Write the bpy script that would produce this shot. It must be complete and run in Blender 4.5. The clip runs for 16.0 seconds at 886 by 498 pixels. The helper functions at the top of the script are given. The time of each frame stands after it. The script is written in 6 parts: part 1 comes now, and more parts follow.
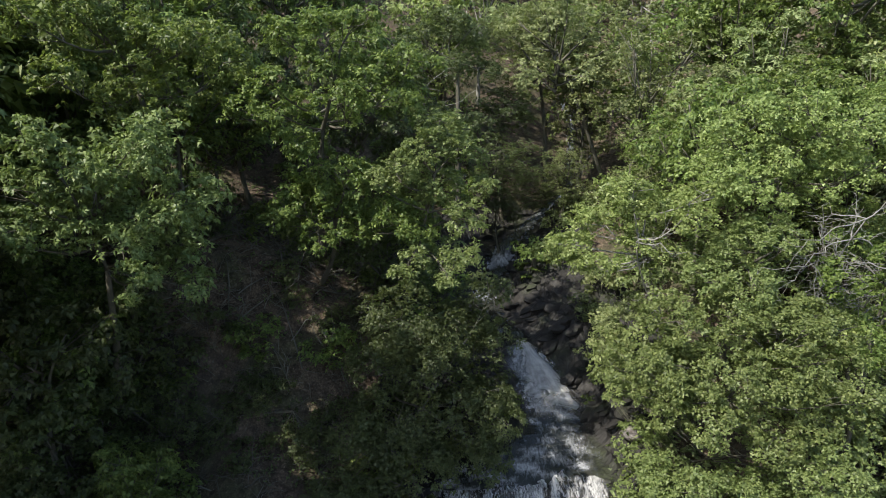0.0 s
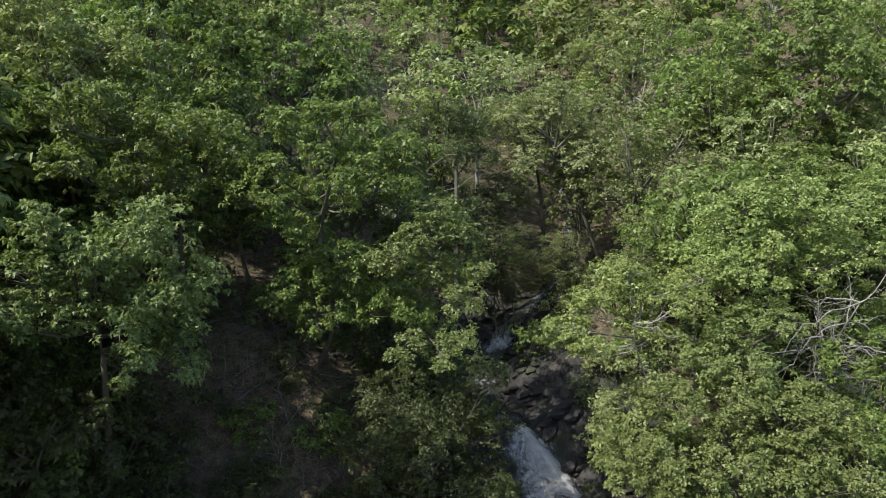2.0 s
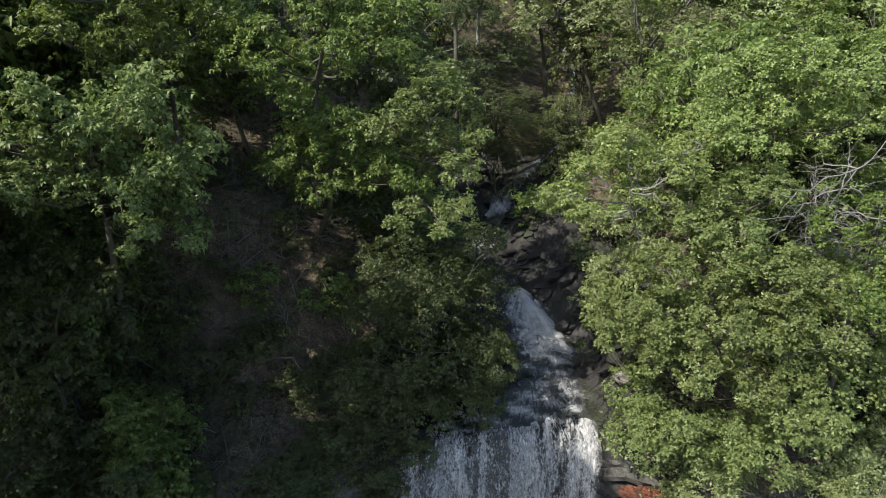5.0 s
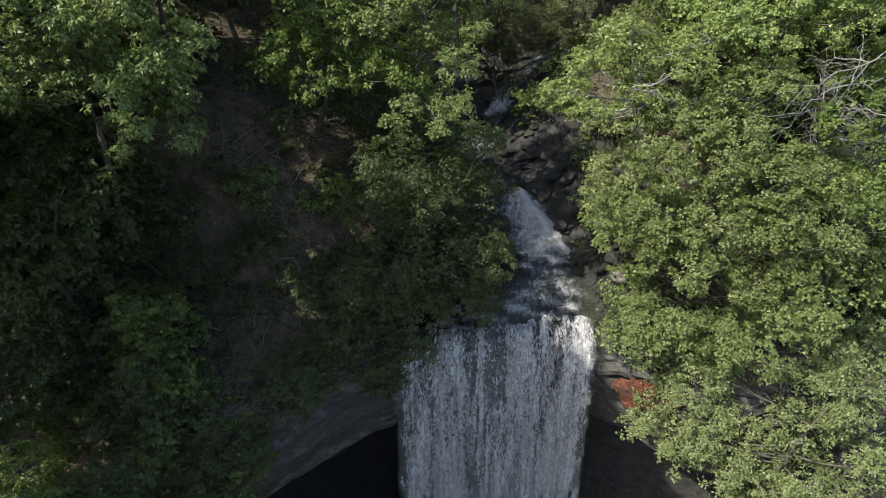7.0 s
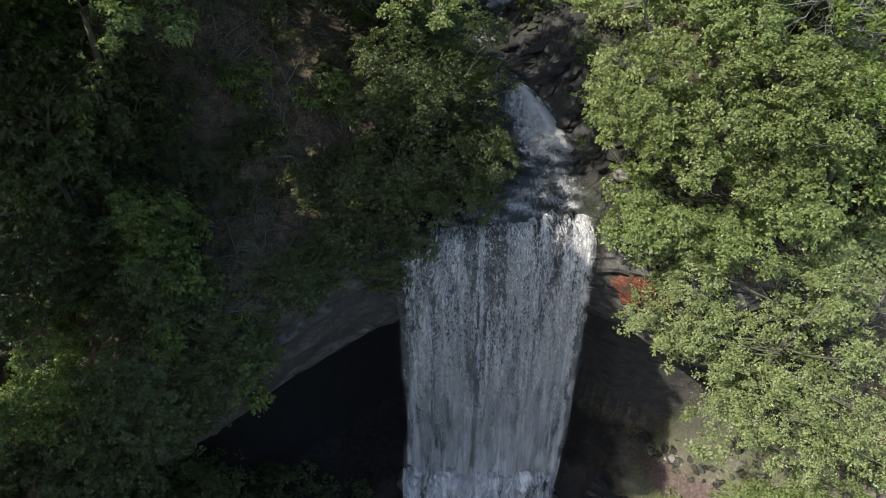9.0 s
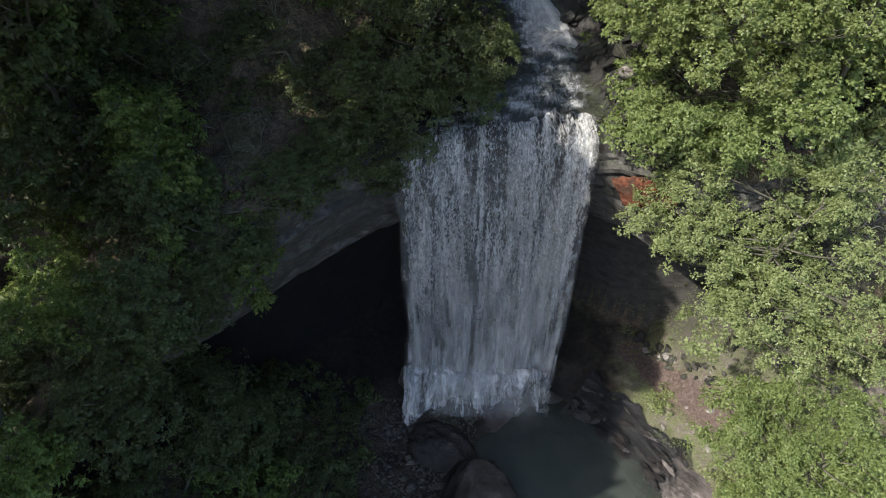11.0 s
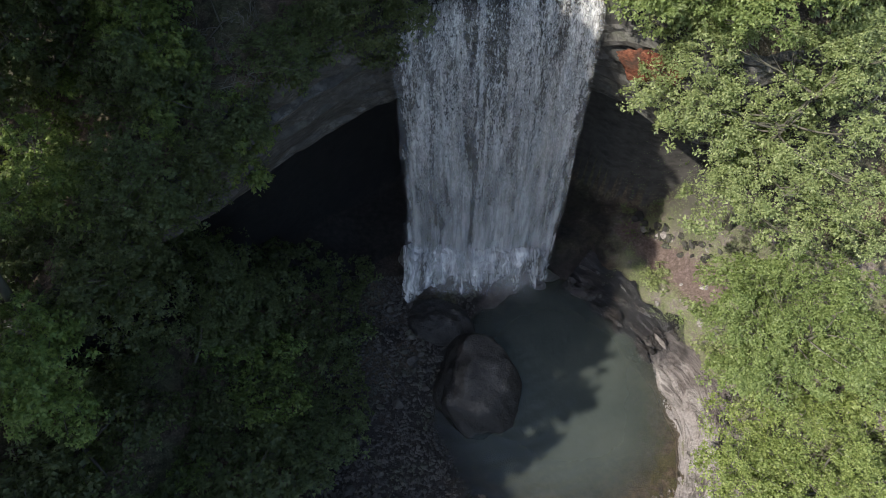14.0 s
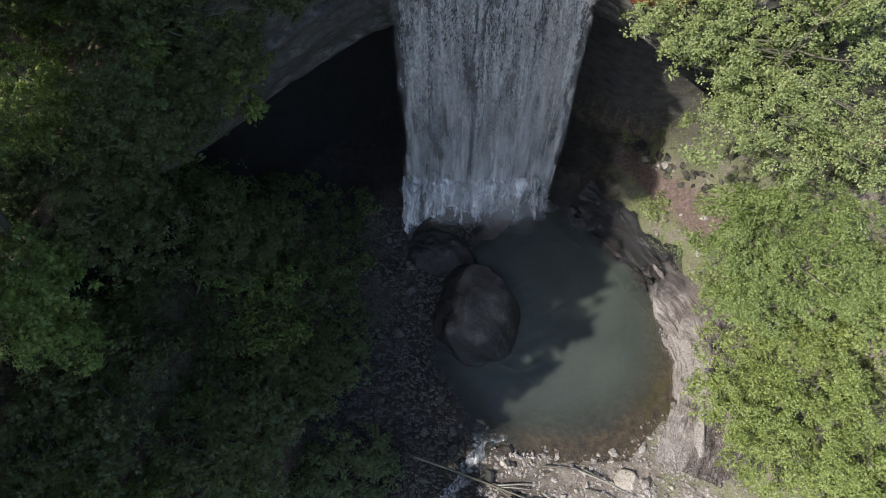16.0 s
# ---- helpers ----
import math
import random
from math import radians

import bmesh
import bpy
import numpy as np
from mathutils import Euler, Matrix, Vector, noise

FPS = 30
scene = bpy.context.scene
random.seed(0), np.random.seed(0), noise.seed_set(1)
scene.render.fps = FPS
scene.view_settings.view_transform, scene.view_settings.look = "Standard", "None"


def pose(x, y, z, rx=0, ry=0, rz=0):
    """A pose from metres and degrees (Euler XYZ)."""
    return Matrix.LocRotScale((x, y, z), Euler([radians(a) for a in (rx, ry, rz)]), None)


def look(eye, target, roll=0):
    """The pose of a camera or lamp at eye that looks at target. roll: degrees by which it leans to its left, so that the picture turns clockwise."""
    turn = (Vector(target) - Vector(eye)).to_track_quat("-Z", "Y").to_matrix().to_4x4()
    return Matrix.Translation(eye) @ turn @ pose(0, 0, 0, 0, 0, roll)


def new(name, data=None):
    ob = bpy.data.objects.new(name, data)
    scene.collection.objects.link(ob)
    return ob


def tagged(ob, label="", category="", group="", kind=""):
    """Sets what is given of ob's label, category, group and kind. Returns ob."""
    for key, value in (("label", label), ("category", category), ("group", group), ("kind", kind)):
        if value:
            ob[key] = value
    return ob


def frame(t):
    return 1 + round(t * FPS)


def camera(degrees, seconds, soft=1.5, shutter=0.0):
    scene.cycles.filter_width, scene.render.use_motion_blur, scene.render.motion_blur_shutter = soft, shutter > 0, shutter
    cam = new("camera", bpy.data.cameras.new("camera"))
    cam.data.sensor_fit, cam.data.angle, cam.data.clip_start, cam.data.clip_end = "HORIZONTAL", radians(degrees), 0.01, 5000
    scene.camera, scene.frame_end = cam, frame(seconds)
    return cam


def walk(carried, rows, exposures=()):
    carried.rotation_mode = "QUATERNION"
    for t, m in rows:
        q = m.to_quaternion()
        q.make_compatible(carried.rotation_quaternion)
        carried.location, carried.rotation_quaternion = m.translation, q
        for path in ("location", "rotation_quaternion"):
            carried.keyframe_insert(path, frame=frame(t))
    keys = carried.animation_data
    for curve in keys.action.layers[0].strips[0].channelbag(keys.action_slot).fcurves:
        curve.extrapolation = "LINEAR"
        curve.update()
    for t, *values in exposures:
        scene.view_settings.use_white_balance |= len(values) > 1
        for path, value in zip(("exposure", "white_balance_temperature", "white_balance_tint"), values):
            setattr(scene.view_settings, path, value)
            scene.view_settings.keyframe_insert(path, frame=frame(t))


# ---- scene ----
cam = camera(66.23, 16.0, soft=0.7)
PATH = [
    (0, look((-0.288, -19.832, 27.945), (-0.244, -0.661, 22.247), 0.87)),
    (0.5, look((-0.261, -19.866, 27.912), (-0.249, -0.230, 24.114), 0.90)),
    (1, look((-0.224, -19.903, 27.908), (-0.235, -0.101, 25.096), 0.91)),
    (1.5, look((-0.171, -19.926, 27.949), (-0.213, -0.116, 25.200), 0.91)),
    (2, look((-0.131, -19.975, 28.003), (-0.180, -0.257, 24.660), 0.87)),
    (2.5, look((-0.093, -20.019, 28.067), (-0.158, -0.415, 24.110), 0.74)),
    (3, look((-0.058, -20.033, 28.114), (-0.140, -0.564, 23.540), 0.69)),
    (3.5, look((-0.032, -20.041, 28.171), (-0.118, -0.730, 22.965), 0.63)),
    (4, look((-0.001, -20.040, 28.222), (-0.083, -0.924, 22.342), 0.60)),
    (6.5, look((0.079, -19.972, 28.192), (0.009, -2.240, 18.942), 0.45)),
    (7, look((0.112, -19.952, 28.146), (0.041, -2.560, 18.271), 0.36)),
    (7.5, look((0.081, -19.953, 28.094), (0.037, -2.929, 17.598), 0.35)),
    (8, look((0.040, -19.962, 28.043), (0.011, -3.313, 16.961), 0.35)),
    (8.5, look((0.019, -19.971, 28.022), (0.008, -3.734, 16.345), 0.36)),
    (9, look((0.015, -19.953, 27.987), (0.014, -4.151, 15.727), 0.38)),
    (9.5, look((0.027, -19.914, 27.922), (0.031, -4.570, 15.093), 0.35)),
    (10, look((0.006, -19.918, 27.815), (0.037, -5.037, 14.453), 0.40)),
    (12.5, look((-0.005, -19.886, 27.619), (0.043, -7.236, 12.129), 0.36)),
    (13, look((-0.014, -19.911, 27.564), (0.046, -7.694, 11.729), 0.37)),
    (13.5, look((-0.007, -19.921, 27.537), (0.057, -8.151, 11.368), 0.38)),
    (14, look((0.026, -19.944, 27.498), (0.083, -8.622, 11.011), 0.33)),
    (14.5, look((0.075, -19.958, 27.487), (0.106, -9.070, 10.710), 0.21)),
    (15, look((0.115, -19.941, 27.498), (0.126, -9.505, 10.437), 0.07)),
    (15.5, look((0.147, -19.934, 27.514), (0.140, -9.947, 10.186), -0.07)),
    (16, look((0.169, -19.910, 27.515), (0.149, -10.340, 9.953), -0.18)),
]
walk(cam, PATH)

# ---- world, sun, exposure ----
SUN_EL, SUN_AZ = 48.0, 212.0          # azimuth from +x, counter-clockwise: across the gorge from its wooded side
scene.view_settings.exposure = 1.19
world = bpy.data.worlds.new("sky")
scene.world = world
world.use_nodes = True
wn = world.node_tree
wn.nodes.clear()
sky = wn.nodes.new("ShaderNodeTexSky")
sky.sky_type = "NISHITA"
sky.sun_disc = False
sky.dust_density, sky.ozone_density = 1.4, 1.1
sky.sun_elevation = radians(SUN_EL)
sky.sun_rotation = radians(90 - SUN_AZ)
bg = wn.nodes.new("ShaderNodeBackground")
bg.inputs["Strength"].default_value = 0.15
wo = wn.nodes.new("ShaderNodeOutputWorld")
wn.links.new(sky.outputs[0], bg.inputs[0])
wn.links.new(bg.outputs[0], wo.inputs[0])
sun_data = bpy.data.lights.new("sun", "SUN")
sun_data.energy, sun_data.angle, sun_data.color = 3.9, radians(0.6), (1.0, 0.95, 0.86)
sun = new("sun", sun_data)
sun_from = Vector((math.cos(radians(SUN_AZ)) * math.cos(radians(SUN_EL)), math.sin(radians(SUN_AZ)) * math.cos(radians(SUN_EL)), math.sin(radians(SUN_EL))))
sun.matrix_world = look(sun_from * 60, (0, 0, 0))


# ---- materials ----
class Mat:
    """A small builder of node materials."""

    def __init__(self, name):
        self.m = bpy.data.materials.new(name)
        self.m.use_nodes = True
        self.t = self.m.node_tree
        self.t.nodes.clear()
        self.out = self.n("OutputMaterial")

    def n(self, kind, **values):
        node = self.t.nodes.new("ShaderNode" + kind)
        for key, v in values.items():
            node.inputs[key.replace("_", " ")].default_value = v
        return node

    def link(self, a, b):
        self.t.links.new(a, b)

    def coords(self, scale=(1, 1, 1), which="Position"):
        src = self.n("NewGeometry").outputs["Position"] if which == "Position" else self.n("TexCoord").outputs[which]
        mp = self.n("Mapping")
        mp.inputs["Scale"].default_value = scale
        self.link(src, mp.inputs["Vector"])
        return mp.outputs[0]

    def noise(self, scale, detail=5, rough=0.55, stretch=(1, 1, 1), which="Position", warp=0.0):
        node = self.n("TexNoise", Scale=scale, Detail=detail, Roughness=rough, Distortion=warp)
        self.link(self.coords(stretch, which), node.inputs["Vector"])
        return node.outputs["Fac"]

    def ramp(self, fac, *stops):
        node = self.n("ValToRGB")
        el = node.color_ramp.elements
        el.remove(el[1])
        for k, (p, c) in enumerate(stops):
            e = el.new(p) if k else el[0]
            e.position = p
            e.color = (*c, 1) if isinstance(c, tuple) else (c, c, c, 1)
        self.link(fac, node.inputs[0])
        return node.outputs[0]

    def mix(self, fac, a, b, blend="MIX"):
        node = self.t.nodes.new("ShaderNodeMix")
        node.data_type, node.blend_type = "RGBA", blend
        for k, v in ((0, fac), (6, a), (7, b)):
            sock = node.inputs[k]
            if isinstance(v, (int, float)):
                sock.default_value = v if k == 0 else (v, v, v, 1)
            elif isinstance(v, tuple):
                sock.default_value = (*v, 1)
            else:
                self.link(v, sock)
        return node.outputs[2]

    def math(self, op, a, b=0.0, clamp=False):
        node = self.n("Math")
        node.operation, node.use_clamp = op, clamp
        for sock, v in zip(node.inputs, (a, b)):
            if isinstance(v, (int, float)):
                sock.default_value = v
            else:
                self.link(v, sock)
        return node.outputs[0]

    def up(self):
        """How far the face looks up."""
        sep = self.n("SeparateXYZ")
        self.link(self.n("NewGeometry").outputs["Normal"], sep.inputs[0])
        return sep.outputs[2]

    def bump(self, height, strength=0.5, distance=0.05):
        node = self.n("Bump", Strength=strength, Distance=distance)
        self.link(height, node.inputs["Height"])
        return node.outputs[0]

    def surface(self, colour, rough=0.8, normal=None, spec=0.4):
        p = self.n("BsdfPrincipled")
        for key, v in (("Base Color", colour), ("Roughness", rough), ("Specular IOR Level", spec)):
            if isinstance(v, (int, float)):
                p.inputs[key].default_value = v
            elif isinstance(v, tuple):
                p.inputs[key].default_value = (*v, 1)
            else:
                self.link(v, p.inputs[key])
        if normal is not None:
            self.link(normal, p.inputs["Normal"])
        return p

    def done(self, shader):
        self.link(shader.outputs[0], self.out.inputs[0])
        return self.m


def leaf_material(name, dark, mid, light, trans=0.46):
    m = Mat(name)
    geo, info = m.n("NewGeometry"), m.n("ObjectInfo")
    c = m.ramp(geo.outputs["Random Per Island"], (0.0, tuple(0.75 * v for v in dark)), (0.45, mid), (1.0, tuple(1.18 * v for v in light)))
    patch = m.noise(0.9, 3, 0.6)
    c = m.mix(m.math("MULTIPLY", patch, 0.36), c, light)
    hsv = m.n("HueSaturation", Saturation=0.98)
    m.link(m.math("ADD", m.math("MULTIPLY", info.outputs["Random"], 0.022), 0.4915), hsv.inputs["Hue"])
    m.link(m.math("ADD", m.math("MULTIPLY", info.outputs["Random"], 0.24), 0.875), hsv.inputs["Value"])
    m.link(c, hsv.inputs["Color"])
    p = m.surface(hsv.outputs[0], 0.48, None, 0.35)
    tr = m.n("BsdfTranslucent")
    warm = m.mix(0.5, hsv.outputs[0], (0.15, 0.22, 0.03))
    m.link(warm, tr.inputs[0])
    mixed = m.n("MixShader", Fac=trans)
    m.link(p.outputs[0], mixed.inputs[1])
    m.link(tr.outputs[0], mixed.inputs[2])
    return m.done(mixed)


LEAF = {
    "green": leaf_material("leaf_green", (0.044, 0.080, 0.017), (0.094, 0.145, 0.030), (0.176, 0.220, 0.054)),
    "yellow": leaf_material("leaf_yellow_green", (0.098, 0.132, 0.028), (0.166, 0.218, 0.054), (0.262, 0.298, 0.102)),
    "spring": leaf_material("leaf_spring_green", (0.086, 0.122, 0.033), (0.134, 0.182, 0.054), (0.206, 0.248, 0.086)),
    "pale": leaf_material("leaf_pale", (0.104, 0.138, 0.046), (0.182, 0.226, 0.082), (0.282, 0.312, 0.136)),
    # gorge shade is put into this tone: leaves darker and duller than the rest
    "dark": leaf_material("leaf_shade_dark", (0.028, 0.042, 0.017), (0.054, 0.074, 0.027), (0.096, 0.115, 0.044)),
    "olive": leaf_material("leaf_olive", (0.064, 0.084, 0.027), (0.114, 0.142, 0.048), (0.190, 0.205, 0.085)),
}


def bark_material(name, a, b):
    m = Mat(name)
    f = m.noise(6, 6, 0.65, (1, 1, 0.25))
    g = m.noise(1.1, 3)
    c = m.mix(m.math("MULTIPLY", g, 0.6), m.ramp(f, (0.3, a), (0.7, b)), (0.12, 0.13, 0.09))
    return m.done(m.surface(c, 0.9, m.bump(f, 0.6, 0.03), 0.2))


BARK = bark_material("bark", (0.030, 0.025, 0.020), (0.095, 0.080, 0.065))
BARK_GREY = bark_material("bark_grey", (0.06, 0.052, 0.045), (0.16, 0.145, 0.13))
BARK_PALE = bark_material("bark_pale", (0.12, 0.112, 0.104), (0.29, 0.274, 0.254))


def rock_material(name, a, b, c, wet=0.0, strata=0.0, stain=(0.03, 0.028, 0.022)):
    m = Mat(name)
    f = m.noise(1.3, 8, 0.62)
    g = m.noise(9, 6, 0.6)
    col = m.ramp(f, (0.3, a), (0.52, b), (0.72, c))
    col = m.mix(m.math("MULTIPLY", g, 0.55), col, stain)
    crack = m.n("TexVoronoi", Scale=2.3)
    crack.feature = "DISTANCE_TO_EDGE"
    warped = m.n("VectorMath")
    warped.operation = "ADD"
    m.link(m.coords((1.0, 0.8, 1.3)), warped.inputs[0])
    wob = m.n("TexNoise", Scale=3.0, Detail=4)
    m.link(wob.outputs["Color"], warped.inputs[1])
    m.link(warped.outputs[0], crack.inputs["Vector"])
    col = m.mix(m.ramp(crack.outputs["Distance"], (0.0, 0.75), (0.05, 0.0)), col, stain)
    if strata:
        band = m.noise(3.4, 9, 0.75, (0.8, 0.8, 2.6), warp=0.5)
        col = m.mix(m.math("MULTIPLY", m.ramp(band, (0.47, 0.0), (0.56, 1.0)), strata), col, stain)
    moss = m.math("MULTIPLY", m.ramp(m.noise(0.7, 5), (0.5, 0.0), (0.66, 1.0)), m.ramp(m.up(), (0.4, 0.0), (0.8, 0.45)))
    col = m.mix(moss, col, (0.045, 0.058, 0.02))
    rough = m.ramp(m.noise(2.2, 4), (0.35, 0.85 - 0.6 * wet), (0.65, 0.92 - 0.25 * wet))
    return m.done(m.surface(col, rough, m.bump(m.math("ADD", f, m.math("MULTIPLY", g, 0.4)), 0.8, 0.12), 0.35 + 0.3 * wet))


ROCK_CLIFF = rock_material("rock_cliff", (0.028, 0.026, 0.024), (0.066, 0.062, 0.056), (0.15, 0.142, 0.13), 0.3, 0.9, (0.018, 0.017, 0.014))
ROCK_WET = rock_material("rock_wet", (0.030, 0.028, 0.025), (0.06, 0.055, 0.048), (0.12, 0.11, 0.10), 1.0)
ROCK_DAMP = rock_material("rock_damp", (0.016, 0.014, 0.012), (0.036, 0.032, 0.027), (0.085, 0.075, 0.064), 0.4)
ROCK_BED = rock_material("rock_creek_bed", (0.008, 0.007, 0.006), (0.016, 0.0145, 0.0125), (0.046, 0.041, 0.036), 0.3, 0.4, (0.007, 0.006, 0.005))


def shore_material(name, wet=1.0, gloss=0.0):
    """Thin-bedded shale: worn layers that run along the shore, cracked across, with pale scoured patches."""
    m = Mat(name)
    turn = m.n("Mapping")
    turn.inputs["Rotation"].default_value = (0, 0, radians(52))
    m.link(m.n("NewGeometry").outputs["Position"], turn.inputs["Vector"])
    def along(sx, sy, scale, detail, warp):
        st = m.n("Mapping")
        st.inputs["Scale"].default_value = (sx, sy, 2.0)
        m.link(turn.outputs[0], st.inputs["Vector"])
        node = m.n("TexNoise", Scale=scale, Detail=detail, Roughness=0.7, Distortion=warp)
        m.link(st.outputs[0], node.inputs["Vector"])
        return node.outputs["Fac"]
    bed, grain, patch = along(0.5, 2.6, 2.6, 8, 0.7), m.noise(17, 6, 0.7), m.noise(0.9, 5, 0.6)
    col = m.ramp(bed, (0.36, (0.050, 0.042, 0.038)), (0.45, (0.15, 0.130, 0.120)), (0.56, (0.26, 0.232, 0.218)), (0.70, (0.42, 0.386, 0.368)))
    col = m.mix(m.ramp(patch, (0.46, 0.0), (0.54, 0.85)), col, (0.36, 0.325, 0.308))
    col = m.mix(m.ramp(grain, (0.38, 0.7), (0.52, 0.0)), col, (0.07, 0.060, 0.055))
    crack = m.n("TexVoronoi", Scale=1.9)
    crack.feature = "DISTANCE_TO_EDGE"
    m.link(turn.outputs[0], crack.inputs["Vector"])
    col = m.mix(m.ramp(crack.outputs["Distance"], (0.0, 0.6), (0.02, 0.0)), col, (0.05, 0.044, 0.040))
    col = m.mix(1.0, col, (wet, wet, wet), "MULTIPLY")
    return m.done(m.surface(col, m.ramp(patch, (0.4, 0.5 - gloss), (0.6, 0.8 - gloss)), m.bump(m.math("ADD", bed, m.math("MULTIPLY", grain, 0.6)), 1.0, 0.12 + 0.2 * gloss), 0.4 + 0.6 * gloss))


def shelf_material():
    """Shale in thin beds along the shore (u: metres from the fall, v: metres from the water): soaked black near the spray, scoured pale at the water."""
    m = Mat("rock_shelf")
    def band(su, sv, scale, detail, warp):
        st = m.n("Mapping")
        st.inputs["Scale"].default_value = (su, sv, 1)
        m.link(m.n("TexCoord").outputs["UV"], st.inputs["Vector"])
        node = m.n("TexNoise", Scale=scale, Detail=detail, Roughness=0.68, Distortion=warp)
        m.link(st.outputs[0], node.inputs["Vector"])
        return node.outputs["Fac"]
    bed, fine, blot = band(0.35, 2.2, 2.2, 8, 0.8), band(1.2, 5.5, 4.0, 7, 0.6), band(0.7, 1.0, 1.1, 6, 0.7)
    pit = m.noise(11, 6, 0.72)
    uv = m.n("SeparateXYZ")
    m.link(m.n("TexCoord").outputs["UV"], uv.inputs[0])
    layers = m.ramp(bed, (0.34, (0.040, 0.032, 0.030)), (0.46, (0.125, 0.104, 0.097)), (0.56, (0.20, 0.172, 0.162)), (0.72, (0.36, 0.325, 0.308)))
    layers = m.mix(m.ramp(fine, (0.40, 0.75), (0.50, 0.0)), layers, (0.048, 0.040, 0.037))
    layers = m.mix(m.ramp(fine, (0.60, 0.0), (0.70, 0.6)), layers, (0.40, 0.37, 0.35))
    scoured = m.ramp(m.math("ADD", m.math("MULTIPLY", uv.outputs[1], 0.28), m.math("MULTIPLY", m.math("SUBTRACT", blot, 0.5), 1.1)), (0.16, 1.0), (0.22, 0.0))
    pale = m.ramp(pit, (0.35, (0.20, 0.172, 0.162)), (0.6, (0.33, 0.296, 0.280)))
    col = m.mix(scoured, layers, pale)
    col = m.mix(m.ramp(blot, (0.56, 0.0), (0.64, 0.55)), col, (0.075, 0.066, 0.045))
    damp = m.ramp(m.math("ADD", m.math("MULTIPLY", uv.outputs[0], 0.1), m.math("MULTIPLY", m.math("SUBTRACT", m.noise(0.8, 5, 0.65), 0.5), 0.5)), (0.46, 1.0), (0.60, 0.0))
    black = m.ramp(bed, (0.40, (0.007, 0.007, 0.008)), (0.62, (0.040, 0.038, 0.038)))
    col = m.mix(damp, col, black)
    relief = m.math("ADD", m.math("ADD", bed, m.math("MULTIPLY", fine, 0.5)), m.math("MULTIPLY", pit, 0.3))
    return m.done(m.surface(col, m.ramp(damp, (0.0, 0.75), (1.0, 0.24)), m.bump(relief, 1.0, 0.32), m.ramp(damp, (0.0, 0.35), (1.0, 0.9))))


ROCK_SHELF = shelf_material()
ROCK_SHORE = shore_material("rock_shore")
ROCK_SHORE_WET = shore_material("rock_shore_wet", 0.16, 0.44)


def boulder_material():
    """Wet and dark near the water, drier and paler on top."""
    m = Mat("rock_boulder")
    f, g, h = m.noise(1.1, 8, 0.66), m.noise(7, 7, 0.7), m.noise(0.5, 4)
    wet = m.ramp(f, (0.3, (0.006, 0.0055, 0.005)), (0.7, (0.022, 0.019, 0.016)))
    dry = m.ramp(f, (0.3, (0.030, 0.026, 0.022)), (0.5, (0.066, 0.057, 0.048)), (0.7, (0.14, 0.123, 0.105)))
    sep = m.n("SeparateXYZ")
    m.link(m.n("NewGeometry").outputs["Position"], sep.inputs[0])
    line = m.ramp(m.math("ADD", m.math("MULTIPLY", sep.outputs[2], 0.52), m.math("MULTIPLY", m.math("ADD", f, h), 0.40)), (0.955, 0.0), (1.22, 1.0))
    col = m.mix(m.math("MULTIPLY", g, 0.6), m.mix(line, wet, dry), (0.011, 0.010, 0.008))
    return m.done(m.surface(col, m.ramp(line, (0.0, 0.5), (1.0, 0.85)), m.bump(m.math("ADD", f, m.math("MULTIPLY", g, 0.5)), 1.0, 0.18), 0.45))


ROCK_BOULDER = boulder_material()
ROCK_PALE = rock_material("rock_pale", (0.25, 0.22, 0.18), (0.38, 0.34, 0.29), (0.48, 0.44, 0.38), 0.1)


